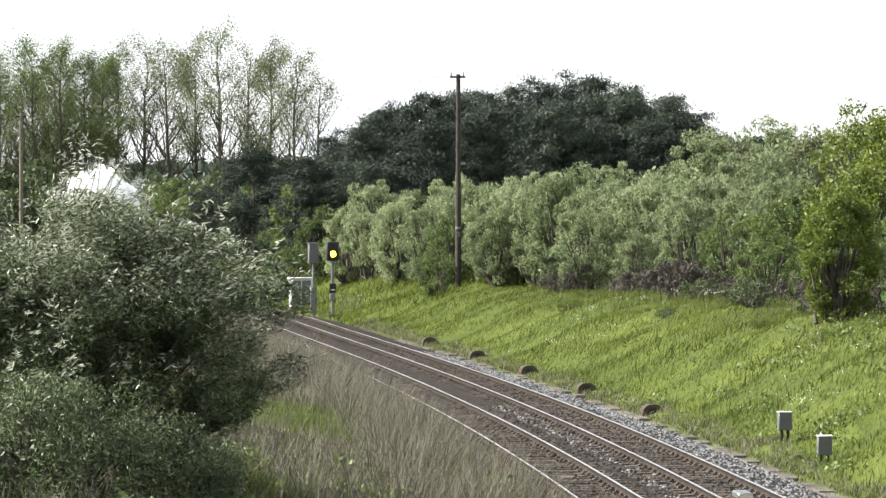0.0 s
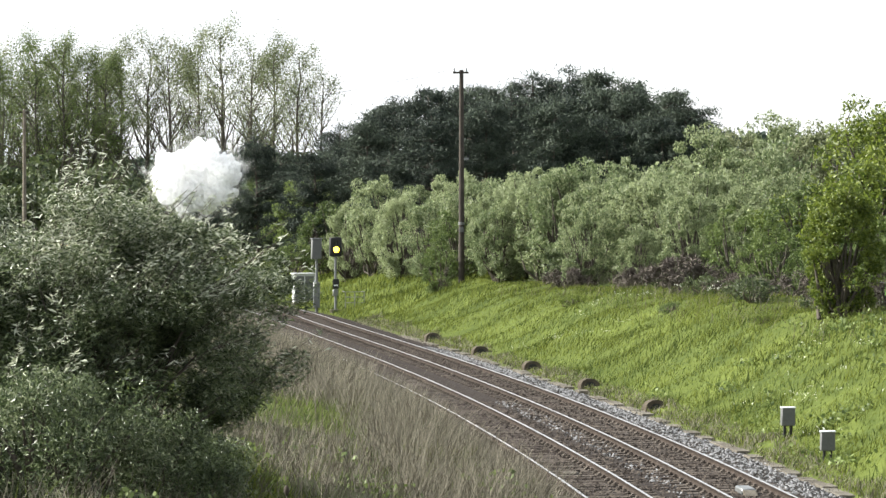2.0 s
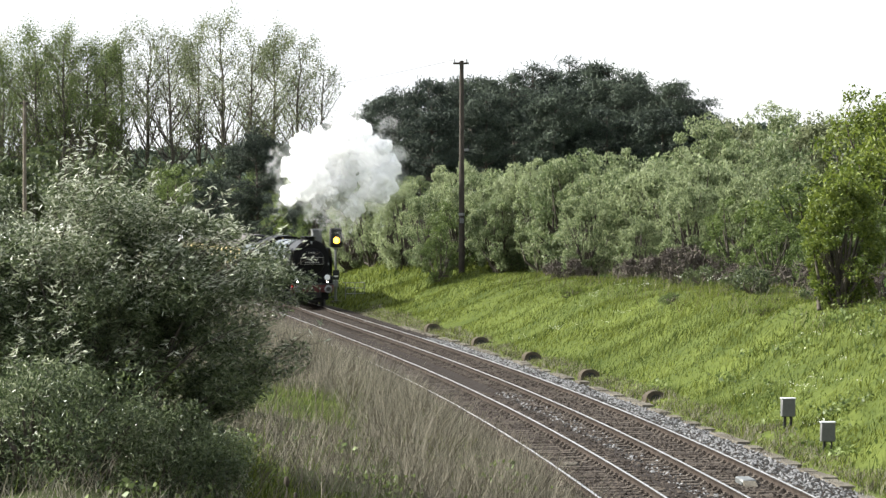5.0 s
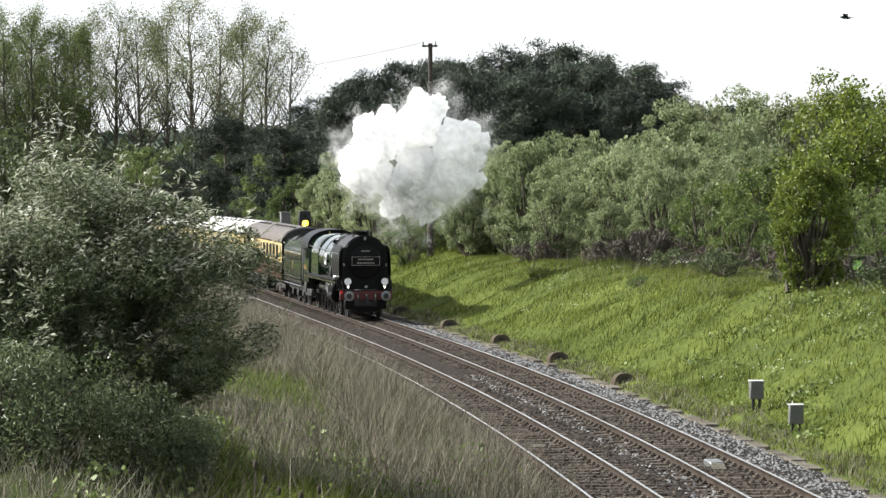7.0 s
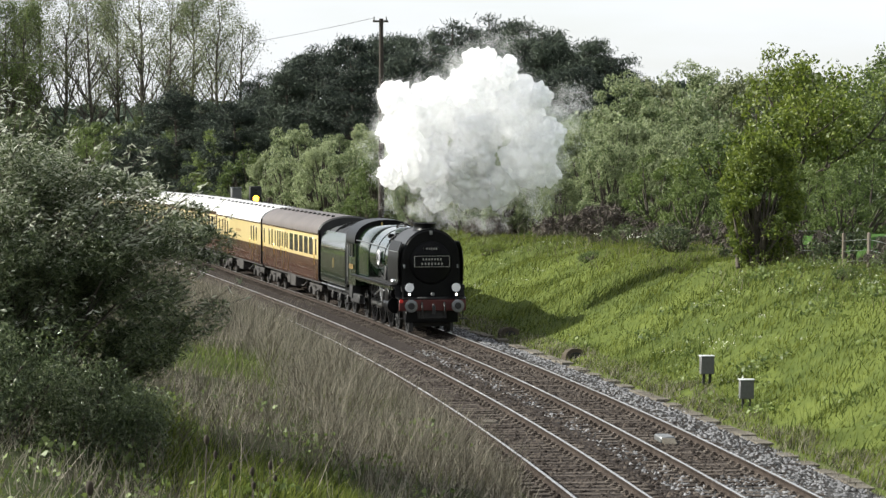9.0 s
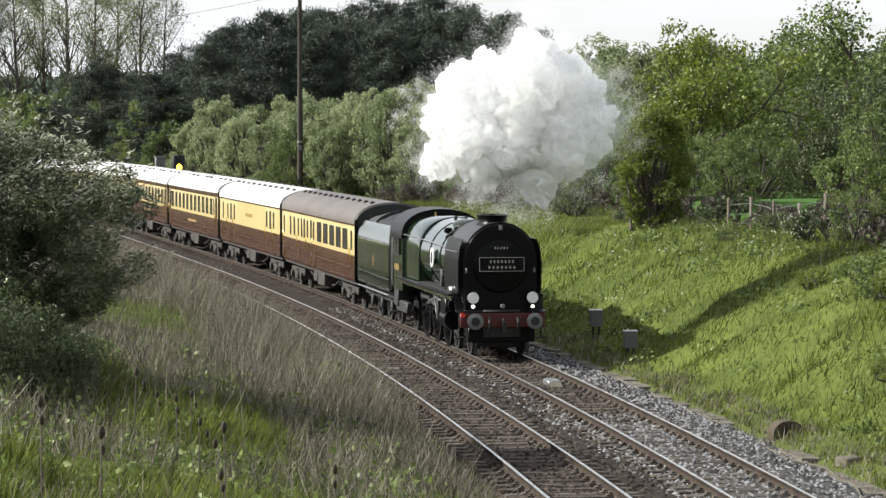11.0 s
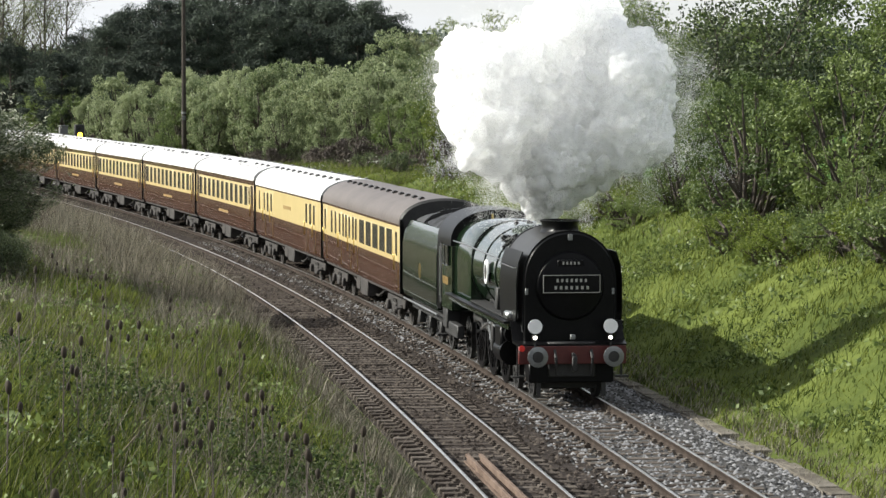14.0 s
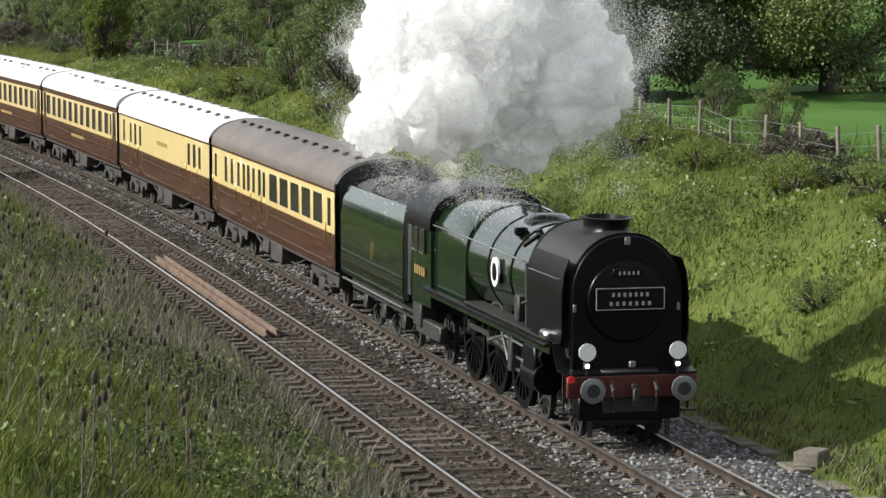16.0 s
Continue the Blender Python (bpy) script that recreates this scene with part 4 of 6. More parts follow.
        tube(fit, (s * .70, 4.0, 3.55), (s * .95, 4.3, 3.3), .05, .05, 8)
        box(fit, s * .7 - .12, s * .7 + .12, 5.4, 5.65, 3.38, 3.55, .03)
        part("clack_valve", fit, "loco_black", L)
        np_ = part("nameplate", Box(s * 1.10 - .02, s * 1.10 + .02, 5.65, 6.25, 2.42, 2.60, .01), "loco_black", L)
        part("roundel", Tube((s * 1.10, 5.95, 2.62), (s * 1.15, 5.95, 2.62), .30, .30, 28), "disc_white", np_, "round white enamel badge")
        part("roundel_centre", Tube((s * 1.15, 5.95, 2.62), (s * 1.158, 5.95, 2.62), .19, .19, 24), "loco_black", np_)
        part("running_board", Box(s * 1.33 - .13, s * 1.33 + .02, .85, 11.3, 1.72, 1.78, .01), "loco_black", L)
        part("running_plate", Box(min(s * .8, s * 1.2), max(s * .8, s * 1.2), .9, 8.4, 1.735, 1.765), "loco_matt", L)
        part("valance", Box(s * 1.34 - .012, s * 1.34 + .012, .85, 11.3, 1.58, 1.73), "loco_green", L, "lined green valance")
        lub = Box(s * 1.18 - .17, s * 1.18 + .17, 1.15, 1.65, 1.78, 1.98, .05)
        part("lubricator", lub, "steel", L)
        cy = Tube((s * 1.12, 1.75, .98), (s * 1.12, 2.85, .98), .30, .30, 20)
        tube(cy, (s * 1.12, 1.6, 1.42), (s * 1.12, 3.0, 1.42), .2, .2, 16)
        box(cy, s * 1.12 - .26, s * 1.12 + .26, 1.85, 2.75, 1.0, 1.6, .04)
        part("cylinder", cy, "loco_black", L)
        part("slidebar", tube(Tube((s * 1.12, 2.85, 1.1), (s * 1.12, 4.3, 1.1), .035, .035, 8), (s * 1.12, 2.85, .86), (s * 1.12, 4.3, .86), .035, .035, 8), "steel", L)
        hang = Box(s * 1.14 - .1, s * 1.14 + .1, 4.2, 4.5, .8, 1.7, .03)
        part("slidebar_bracket", hang, "loco_matt", L)
        vg = Tube((s * 1.2, 4.6, 1.0), (s * 1.2, 5.1, 1.55), .03, .03, 8)
        tube(vg, (s * 1.2, 3.0, 1.42), (s * 1.2, 4.9, 1.45), .03, .03, 8)
        tube(vg, (s * 1.22, 4.9, 1.45), (s * 1.22, 6.2, 1.2), .03, .03, 8)
        part("valve_rod", vg, "steel", L)
        for y in (1.05, 3.35):
            part("bogie_wheel", wheel_mesh(.47, 10), "loco_matt", L).location = (s * .72, y, .47)
        part("trailing_wheel", wheel_mesh(.55, 10), "loco_matt", L).location = (s * .72, 11.6, .55)
        sp = Box(s * 1.15 - .1, s * 1.15 + .1, 10.5, 12.9, .6, .95, .03)
        box(sp, s * 1.1 - .2, s * 1.1 + .2, 12.2, 13.0, .75, 1.35, .03)
        part("ashpan", sp, "loco_matt", L)
    part("bogie_frame", Box(-.62, .62, .7, 3.8, .4, .75, .03), "loco_matt", L)
    # plain black box added for the deep shade below the buffer beam
    part("drag_box", Box(-.98, .98, .1, .62, .42, .88, .03), "loco_black", L)
    part("bogie_stretcher", Box(-.66, .66, .5, .66, .25, .7, .03), "loco_matt", L)
    for y in (4.95, 7.05, 9.15):
        ax = new("wheelset")
        ax.parent, ax.location = L, (0, y, .94)
        for s in (-1, 1):
            part("driving_wheel", wheel_mesh(.93, 16, .14), "loco_black", ax).location = (s * .74, 0, 0)
        part("axle", Tube((-.8, 0, 0), (.8, 0, 0), .1, .1, 12), "steel", ax)
        cp = Tube((-.98, .33, 0), (-.8, .33, 0), .09, .09, 12)
        tube(cp, (.98, 0, .33), (.8, 0, .33), .09, .09, 12)
        part("crankpin", cp, "steel", ax)
        DRIVERS.append(("wheel", ax, y))
        for s in (-1, 1):
            part("splasher", loft(bmesh.new(), [[(x, y + r * math.cos(a), .94 + r * math.sin(a)) for a in np.linspace(.5, math.pi - .5, 12) for r in (.98,)] +
                                                [(x, y + .9 * math.cos(a), .94 + .9 * math.sin(a)) for a in np.linspace(math.pi - .5, .5, 12)]
                                                for x in (s * .66, s * .82)]), "loco_matt", L)
    for s, ph in ((-1, 0.0), (1, math.pi / 2)):
        rod = Box(s * .93 - .03, s * .93 + .03, 4.95, 9.15, -.055, .055, .012)
        for y in (4.95, 7.05, 9.15):
            tube(rod, (s * .93 - .05, y, 0), (s * .93 + .05, y, 0), .12, .12, 14)
        ob = part("coupling_rod", rod, "steel", L, "bright steel coupling rod")
        DRIVERS.append(("rod", ob, ph))
        rod = Box(s * 1.02 - .025, s * 1.02 + .025, 4.0, 7.05, -.05, .05, .012)
        tube(rod, (s * 1.02 - .05, 7.05, 0), (s * 1.02 + .05, 7.05, 0), .13, .13, 14)
        ob = part("connecting_rod", rod, "steel", L, "bright steel connecting rod")
        DRIVERS.append(("conrod", ob, ph))
    # cab
    cab = part("cab", loft(bmesh.new(), [ring_at(11.15, arch(1.30, 1.30, 3.05, 3.90, 16, 2.3)), ring_at(12.9, arch(1.34, 1.30, 3.05, 3.92, 16, 2.3))]), "loco_green", L)
    part("cab_roof", loft(bmesh.new(), [ring_at(11.1, arch(1.34, 3.0, 3.06, 3.95, 16, 2.3)), ring_at(13.5, arch(1.38, 3.0, 3.06, 3.97, 16, 2.3))]), "loco_black", cab)
    for s in (-1, 1):
        part("cab_window", Box(s * 1.345 - .012, s * 1.345 + .012, 11.55, 12.1, 2.45, 3.0, .03), "glass", cab)
        part("cab_window", Box(s * 1.345 - .012, s * 1.345 + .012, 12.2, 12.75, 2.45, 3.0, .03), "glass", cab)
        part("cab_doorway", Box(s * 1.345 - .014, s * 1.345 + .014, 12.92, 13.25, 1.4, 3.0, .02), "loco_matt", cab, "dark cab doorway")
        part("cab_handrail", Tube((s * 1.40, 12.88, 1.6), (s * 1.40, 12.88, 2.9), .018, .018, 8), "steel", cab)
        b = bmesh.new()
        for i in range(5):
            box(b, s * 1.352 - .006, s * 1.352 + .006, 11.55 + i * .22, 11.68 + i * .22, 1.95, 2.15)
        part("lettering", b, "lining", cab, smooth=False)
        part("spectacle", Tube((s * .9, 11.13, 3.15), (s * .9, 11.16, 3.15), .2, .2, 18), "glass", cab)
    # pipe run and cables on the near side
    return L


def make_tender():
    T = thing("tender", "dark green six-wheeled locomotive tender with curved sides", "tender")
    prof = [(-1.32, 1.12), (-1.36, 1.3), (-1.36, 2.6), (-1.30, 2.95), (-1.12, 3.28), (-1.04, 3.28), (-1.0, 3.0), (1.0, 3.0), (1.04, 3.28), (1.12, 3.28), (1.30, 2.95), (1.36, 2.6), (1.36, 1.3), (1.32, 1.12)]
    part("tank", loft(bmesh.new(), [ring_at(.35, prof), ring_at(7.6, prof)]), "loco_green", T)
    part("tank_front", loft(bmesh.new(), [ring_at(.0, arch(1.30, 1.2, 2.9, 3.75, 14, 2.4)), ring_at(.35, arch(1.34, 1.2, 2.9, 3.78, 14, 2.4))]), "loco_black", T)
    part("tank_back", loft(bmesh.new(), [ring_at(5.6, arch(1.05, 2.9, 3.1, 3.62, 14, 2.2)), ring_at(7.45, arch(1.05, 2.9, 3.1, 3.5, 14, 2.2))]), "loco_matt", T)
    bm = bmesh.new()
    bmesh.ops.create_grid(bm, x_segments=14, y_segments=30, size=1)
    for v in bm.verts:
        v.co = Vector((v.co.x * .98, 3.0 + v.co.y * 2.55, 3.25 + .28 * (1 - v.co.x ** 2) + .12 * noise.noise(v.co * 7)))
    part("coal", bm, "coal", T)
    for y in (1.2, 2.9, 4.6):
        part("hoop", loft(bmesh.new(), [ring_at(y, arch(1.08, 3.2, 3.25, 3.72, 12, 2.2)), ring_at(y + .06, arch(1.08, 3.2, 3.25, 3.72, 12, 2.2))], False, False), "loco_black", T)
    part("frame", Box(-1.05, 1.05, .1, 7.7, .7, 1.12, .03), "loco_matt", T)
    for s in (-1, 1):
        for y in (1.4, 3.6, 5.8):
            part("tender_wheel", wheel_mesh(.55, 12), "loco_matt", T).location = (s * .74, y, .55)
            ab = Box(s * 1.02 - .1, s * 1.02 + .1, y - .17, y + .17, .4, .75, .03)
            box(ab, s * 1.02 - .05, s * 1.02 + .05, y - .55, y + .55, .76, .86, .02)
            part("axlebox", ab, "loco_matt", T)
        part("footstep", Box(s * 1.2 - .15, s * 1.2 + .15, .15, .5, .45, .5), "loco_matt", T)
        cr = Tube((s * 1.36, 3.8, 2.0), (s * 1.368, 3.8, 2.0), .22, .22, 20)
        part("crest", cr, "brass", T, "small gilt crest")
        part("side_pipe", Tube((s * 1.33, .4, 1.0), (s * 1.33, 7.5, 1.0), .03, .03, 8), "steel", T)
        part("buffer", Tube((s * .87, 7.7, 1.06), (s * .87, 8.05, 1.06), .1, .1, 12), "loco_matt", T)
    return T


LEN_COACH = 19.6


def make_bogie(parent, y, wheelbase=2.6):
    b = part("bogie", Box(-1.0, 1.0, y - 1.8, y + 1.8, .55, .75, .02), "underframe", parent)
    for s in (-1, 1):
        fr = Box(s * 1.03 - .06, s * 1.03 + .06, y - 1.85, y + 1.85, .50, .78, .02)
        box(fr, s * 1.08 - .1, s * 1.08 + .1, y - .35, y + .35, .3, .62, .04)
        for k in (-.25, 0, .25):
            tube(fr, (s * 1.1, y + k, .32), (s * 1.1, y + k, .72), .06, .06, 8)
        part("side_frame", fr, "underframe", b)
        for d in (-wheelbase / 2, wheelbase / 2):
            part("wheel", wheel_mesh(.46, 0, .12), "underframe", b).location = (s * .74, y + d, .46)
            part("axlebox", Box(s * 1.08 - .12, s * 1.08 + .12, y + d - .14, y + d + .14, .33, .62, .03), "underframe", b)
    return b


def make_coach(style):
    labels = {"brake": "chocolate and cream coach with a dull brown roof", "van": "chocolate and cream baggage van with a white roof",
              "pullman": "chocolate and cream dining coach with a white roof"}
    C = thing("coach", labels[style], "railway coach", "train of coaches")
    Ln, w = LEN_COACH, 1.37
    lower = [(-w + .06, 1.02), (-w, 1.2), (-w, 1.98), (w, 1.98), (w, 1.2), (w - .06, 1.02)]
    part("lower_body", loft(bmesh.new(), [ring_at(.12, lower), ring_at(Ln - .12, lower)]), "umber", C, "glossy dark brown lower panels")
    up = [(-w, 1.98), (-w, 3.02), (w, 3.02), (w, 1.98)]
    part("upper_body", loft(bmesh.new(), [ring_at(.12, up), ring_at(Ln - .12, up)]), "cream", C, "cream upper panels")
    can = [(-w - .004, 3.02), (-w - .004, 3.02 + (.20 if style == "pullman" else .07)), (w + .004, 3.02 + (.20 if style == "pullman" else .07)), (w + .004, 3.02)]
    zc = 3.22 if style == "pullman" else 3.09
    part("cantrail", loft(bmesh.new(), [ring_at(.12, can), ring_at(Ln - .12, can)]), "umber", C)
    rf = arch(w + .03, zc, zc + .02, 3.86, 18, 2.15)
    part("roof", loft(bmesh.new(), [ring_at(.10, rf), ring_at(Ln - .10, rf)]), "roof_brown" if style == "brake" else "roof_white", C,
         "dull brown-grey roof" if style == "brake" else "white roof")
    if style == "brake":
        part("roof_end", loft(bmesh.new(), [ring_at(.02, arch(w - .02, 3.05, 3.1, 3.80, 18, 2.1)), ring_at(.11, arch(w + .035, zc, zc + .02, 3.87, 18, 2.15))]), "loco_matt", C)
    for e0, e1 in ((.0, .13), (Ln - .13, Ln)):
        part("end_wall", Box(-w + .02, w - .02, e0 + .05, e1 - .02, 1.05, 3.3, .02), "loco_matt", C)
        part("gangway", Box(-.55, .55, e0 - .18 if e0 < 1 else e1 - .05, e0 + .06 if e0 < 1 else e1 + .15, 1.1, 3.3, .04), "loco_matt", C)
        part("end_post", Box(-w - .006, -w + .1, e0 + .02, e1 - .01, 1.05, 3.25), "loco_black", C)
        part("end_post", Box(w - .1, w + .006, e0 + .02, e1 - .01, 1.05, 3.25), "loco_black", C)
        for s in (-1, 1):
            part("buffer", Tube((s * .87, e0 if e0 < 1 else e1, 1.05), (s * .87, e0 - .35 if e0 < 1 else e1 + .3, 1.05), .09, .09, 10), "underframe", C)
    # windows and doors
    if style == "pullman":
        wins = [(1.9 + i * 1.52, 1.02) for i in range(11)]
        doors = [(.35, .75), (Ln - 1.1, .75)]
        small = [(1.3, .35), (Ln - 1.65, .35)]
    elif style == "brake":
        wins = [(1.7 + i * 1.62, 1.2) for i in range(5)]
        doors = [(.45, .7), (9.9, .7), (11.6, .7), (14.2, .7), (Ln - 1.2, .7)]
        small = [(10.75, .45), (12.6, .45), (13.4, .4), (15.5, .45), (16.6, .45)]
    else:
        wins = [(2.6, .5), (15.2, .5)]
        doors = [(3.5, .8), (1.5, .7), (13.9, .8), (16.2, .7)]
        small = [(Ln - 1.6, .4)]
    for s in (-1, 1):
        x = s * w
        for y, ww in wins + small:
            tall = (2.12, 2.88) if style != "pullman" else (2.12, 2.92)
            fr = Box(x - .012, x + .012, y - .05, y + ww + .05, tall[0] - .05, tall[1] + .05, .008)
            wd = part("window", fr, "cream", C)
            part("pane", Box(x + s * .008 - .008, x + s * .008 + .008, y, y + ww, tall[0], tall[1], .004), "glass", wd, "dark reflective window pane")
            if style == "pullman" and ww > .8:
                part("drape", Box(x + s * .018 - .003, x + s * .018 + .003, y, y + .13, tall[0], tall[1]), "drape", wd)
        for y, ww in doors:
            dr = part("door", Box(x - .01, x + .01, y, y + ww, 1.12, 3.0, .006), ["umber"] if style == "pullman" else ["cream"], C)
            if style != "pullman":
                part("door_lower", Box(x + s * .008 - .008, x + s * .008 + .008, y + .004, y + ww - .004, 1.12, 1.98), "umber", dr, smooth=False)
            part("pane", Box(x + s * .008 - .008, x + s * .008 + .008, y + ww * .22, y + ww * .78, 2.15, 2.85), "glass", dr, smooth=False)
            part("door_handle", Box(x + s * .03 - .02, x + s * .03 + .02, y + ww + .03, y + ww + .06, 1.7, 2.2, .008), "brass", dr)
        part("waist_line", Box(x + s * .003 - .004, x + s * .003 + .004, .2, Ln - .2, 1.965, 1.985), "lining", C)
        # truss, steps, boxes
        tr = Tube((s * 1.0, 5.0, .95), (s * 1.0, 7.4, .52), .03, .03, 6)
        tube(tr, (s * 1.0, 7.4, .52), (s * 1.0, Ln - 7.4, .52), .03, .03, 6)
        tube(tr, (s * 1.0, Ln - 7.4, .52), (s * 1.0, Ln - 5.0, .95), .03, .03, 6)
        part("truss_rod", tr, "underframe", C)
        part("battery_box", Box(s * 1.05 - .25, s * 1.05 + .25, 8.0, 9.7, .45, .98, .03), "underframe", C)
        part("battery_box", Box(s * 1.0 - .2, s * 1.0 + .2, 10.6, 11.5, .5, .98, .03), "underframe", C)
        part("footboard", Box(s * 1.3 - .1, s * 1.3 + .1, .6, 1.4, .55, .6), "underframe", C)
        if style == "pullman":
            bm = bmesh.new()
            box(bm, x + s * .004 - .004, x + s * .004 + .004, 8.2, 11.4, 1.55, 1.66)
            part("lettering", bm, "lining", C, smooth=False)
        if style == "van":
            bm = bmesh.new()
            box(bm, x + s * .004 - .004, x + s * .004 + .004, 8.4, 10.6, 2.42, 2.56)
            part("lettering", bm, "lining", C, smooth=False)
    part("solebar", Box(-1.25, 1.25, .2, Ln - .2, .9, 1.04, .02), "underframe", C)
    make_bogie(C, 2.9)
    make_bogie(C, Ln - 2.9)
    rng = np.random.default_rng(len(style))
    n = 13 if style == "brake" else 11
    for i in range(n):
        y = 1.2 + i * (Ln - 2.4) / (n - 1)
        for x in ((-.55,) if style == "brake" else (-.6, .45)):
            if style == "pullman" and rng.random() < .3:
                continue
            z = 3.80
            v = Tube((x, y - .14, z), (x, y + .14, z), .085, .085, 10)
            part("ventilator", v, "loco_matt" if style == "brake" else "grey_paint", C)
    if style == "pullman":
        part("roof_pipe", tube(Tube((-.9, 2.0, 3.72), (-.9, 8.0, 3.72), .03, .03, 6), (-.9, 8.0, 3.72), (-.5, 9.5, 3.84), .03, .03, 6), "grey_paint", C)
        part("water_filler", Box(-.75, -.35, Ln - 3.4, Ln - 2.2, 3.74, 3.86, .03), "roof_white", C)
    return C


# train's front along y of the line, by time
FRONT = [(0.0, 267.0), (3.5, 208.5), (5.0, 182.3), (7.0, 147.7), (8.0, 131.6), (9.0, 116.2), (10.2, 96.6), (11.3, 78.6), (12.0, 67.9), (12.5, 60.1), (13.0, 51.2),
         (13.5, 41.5), (14.0, 31.0), (14.5, 19.8), (15.0, 8.0), (15.5, -4.2), (16.0, -16.6)]


def spline(ts, vs):
    """Natural cubic through the rows."""
    ts, vs = np.array(ts, float), np.array(vs, float)
    n = len(ts)
    h = np.diff(ts)
    A, b = np.eye(n), np.zeros(n)
    for i in range(1, n - 1):
        A[i, i - 1:i + 2] = h[i - 1], 2 * (h[i - 1] + h[i]), h[i]
        b[i] = 6 * ((vs[i + 1] - vs[i]) / h[i] - (vs[i] - vs[i - 1]) / h[i - 1])
    m = np.linalg.solve(A, b)

    def at(t):
        i = int(np.clip(np.searchsorted(ts, t) - 1, 0, n - 2))
        a, c, hh = ts[i + 1] - t, t - ts[i], h[i]
        return (m[i] * a ** 3 + m[i + 1] * c ** 3) / (6 * hh) + (vs[i] / hh - m[i] * hh / 6) * a + (vs[i + 1] / hh - m[i + 1] * hh / 6) * c
    return at


front_y = spline([t for t, _ in FRONT], [y for _, y in FRONT])


def front_u(t):
    return float(np.interp(front_y(t), YS, ARC))


def vehicle_pose(u, length, inset=.18):
    """Pose of a vehicle whose front stands at arc length u."""
    a, b = on_track(u + length * inset), on_track(u + length * (1 - inset))
    d = (b - a).normalized()
    o = (a + b) / 2 - d * length / 2
    return Matrix.Translation((o.x, o.y, 0)) @ Matrix.Rotation(math.atan2(-d.x, d.y), 4, "Z")


LOCO, TENDER = make_loco(), make_tender()
first, second, pull = make_coach("brake"), make_coach("van"), make_coach("pullman")
COACHES = [first, second, pull] + [copy_thing(pull, Matrix.Identity(4)) for _ in range(8)]
VEHICLES = [(LOCO, 0.0, 13.4), (TENDER, 13.45, 8.0)] + [(c, 21.75 + i * (LEN_COACH + .42), LEN_COACH) for i, c in enumerate(COACHES)]


# ---------------------------------------------------------------- steam
def lump_at(e, off):
    """How far a lobe of steam swells in a direction."""
    k = .74 + .30 * noise.noise(e * 1.3 + off)
    for f, a in ((1.9, .40), (3.9, .20), (8.0, .075)):
        k += a * abs(noise.noise(e * f + off * f))
    return k


def lobe_mesh(seed, level=5):
    """A hollow billowing lobe of steam."""
    off = Vector((seed * 7.3, seed * 3.1, seed * 1.7))
    bm = bmesh.new()
    bmesh.ops.create_icosphere(bm, subdivisions=level, radius=1.0)
    vs = [q.co.normalized() * lump_at(q.co.normalized(), off) for q in bm.verts]
    fs = [[x.index for x in q.verts] for q in bm.faces]
    bm.free()
    return np.array(vs), np.array(fs)


def haze_mesh(seed, n=16000):
    """A soft rim of tiny droplets round a lobe, thinning outwards."""
    rng = np.random.default_rng(seed)
    off = Vector((seed * 7.3, seed * 3.1, seed * 1.7))
    d = rng.normal(size=(n, 3))
    d /= np.linalg.norm(d, axis=1)[:, None]
    k = np.array([lump_at(Vector(q), off) for q in d])
    rad = k * (.97 + np.abs(rng.normal(size=n)) * .15)
    return quads(d * rad[:, None], .015, rng, .8)


def wisp_mesh(seed, n=9000):
    """Thin shreds of steam round a ragged middle."""
    rng = np.random.default_rng(seed)
    cl = rng.normal(size=(16, 3)) * (.5, .36, .36)
    p = cl[rng.integers(0, 16, n)] + rng.normal(size=(n, 3)) * rng.uniform(.06, .26, n)[:, None]
    return quads(p, .016, rng, .8)


# plume's centre beside the train's front (right, back, up) and its spread, by time
PLUME = [(0.0, (4.6, 1.0, 6.6), 1.02), (1.5, (3.0, 2.0, 7.8), 1.05), (3.5, (2.2, 3.0, 8.0), 1.08), (4.2, (2.0, 3.0, 7.8), 1.08), (6.3, (2.8, 3.0, 7.5), 1.16), (7.0, (2.8, 3.0, 7.2), 1.12),
         (8.0, (2.0, 3.0, 7.1), 1.05), (9.0, (2.0, 3.0, 7.0), 1.2), (11.3, (.8, 3.0, 6.6), .80), (12.5, (0.0, 3.0, 6.6), .84), (13.5, (.6, 3.0, 6.6), .90),
         (14.5, (-.2, 3.6, 6.6), .90), (15.2, (-.3, 4.6, 6.6), .84), (16.0, (-1.1, 6.2, 6.6), .86)]
PUFFS = []


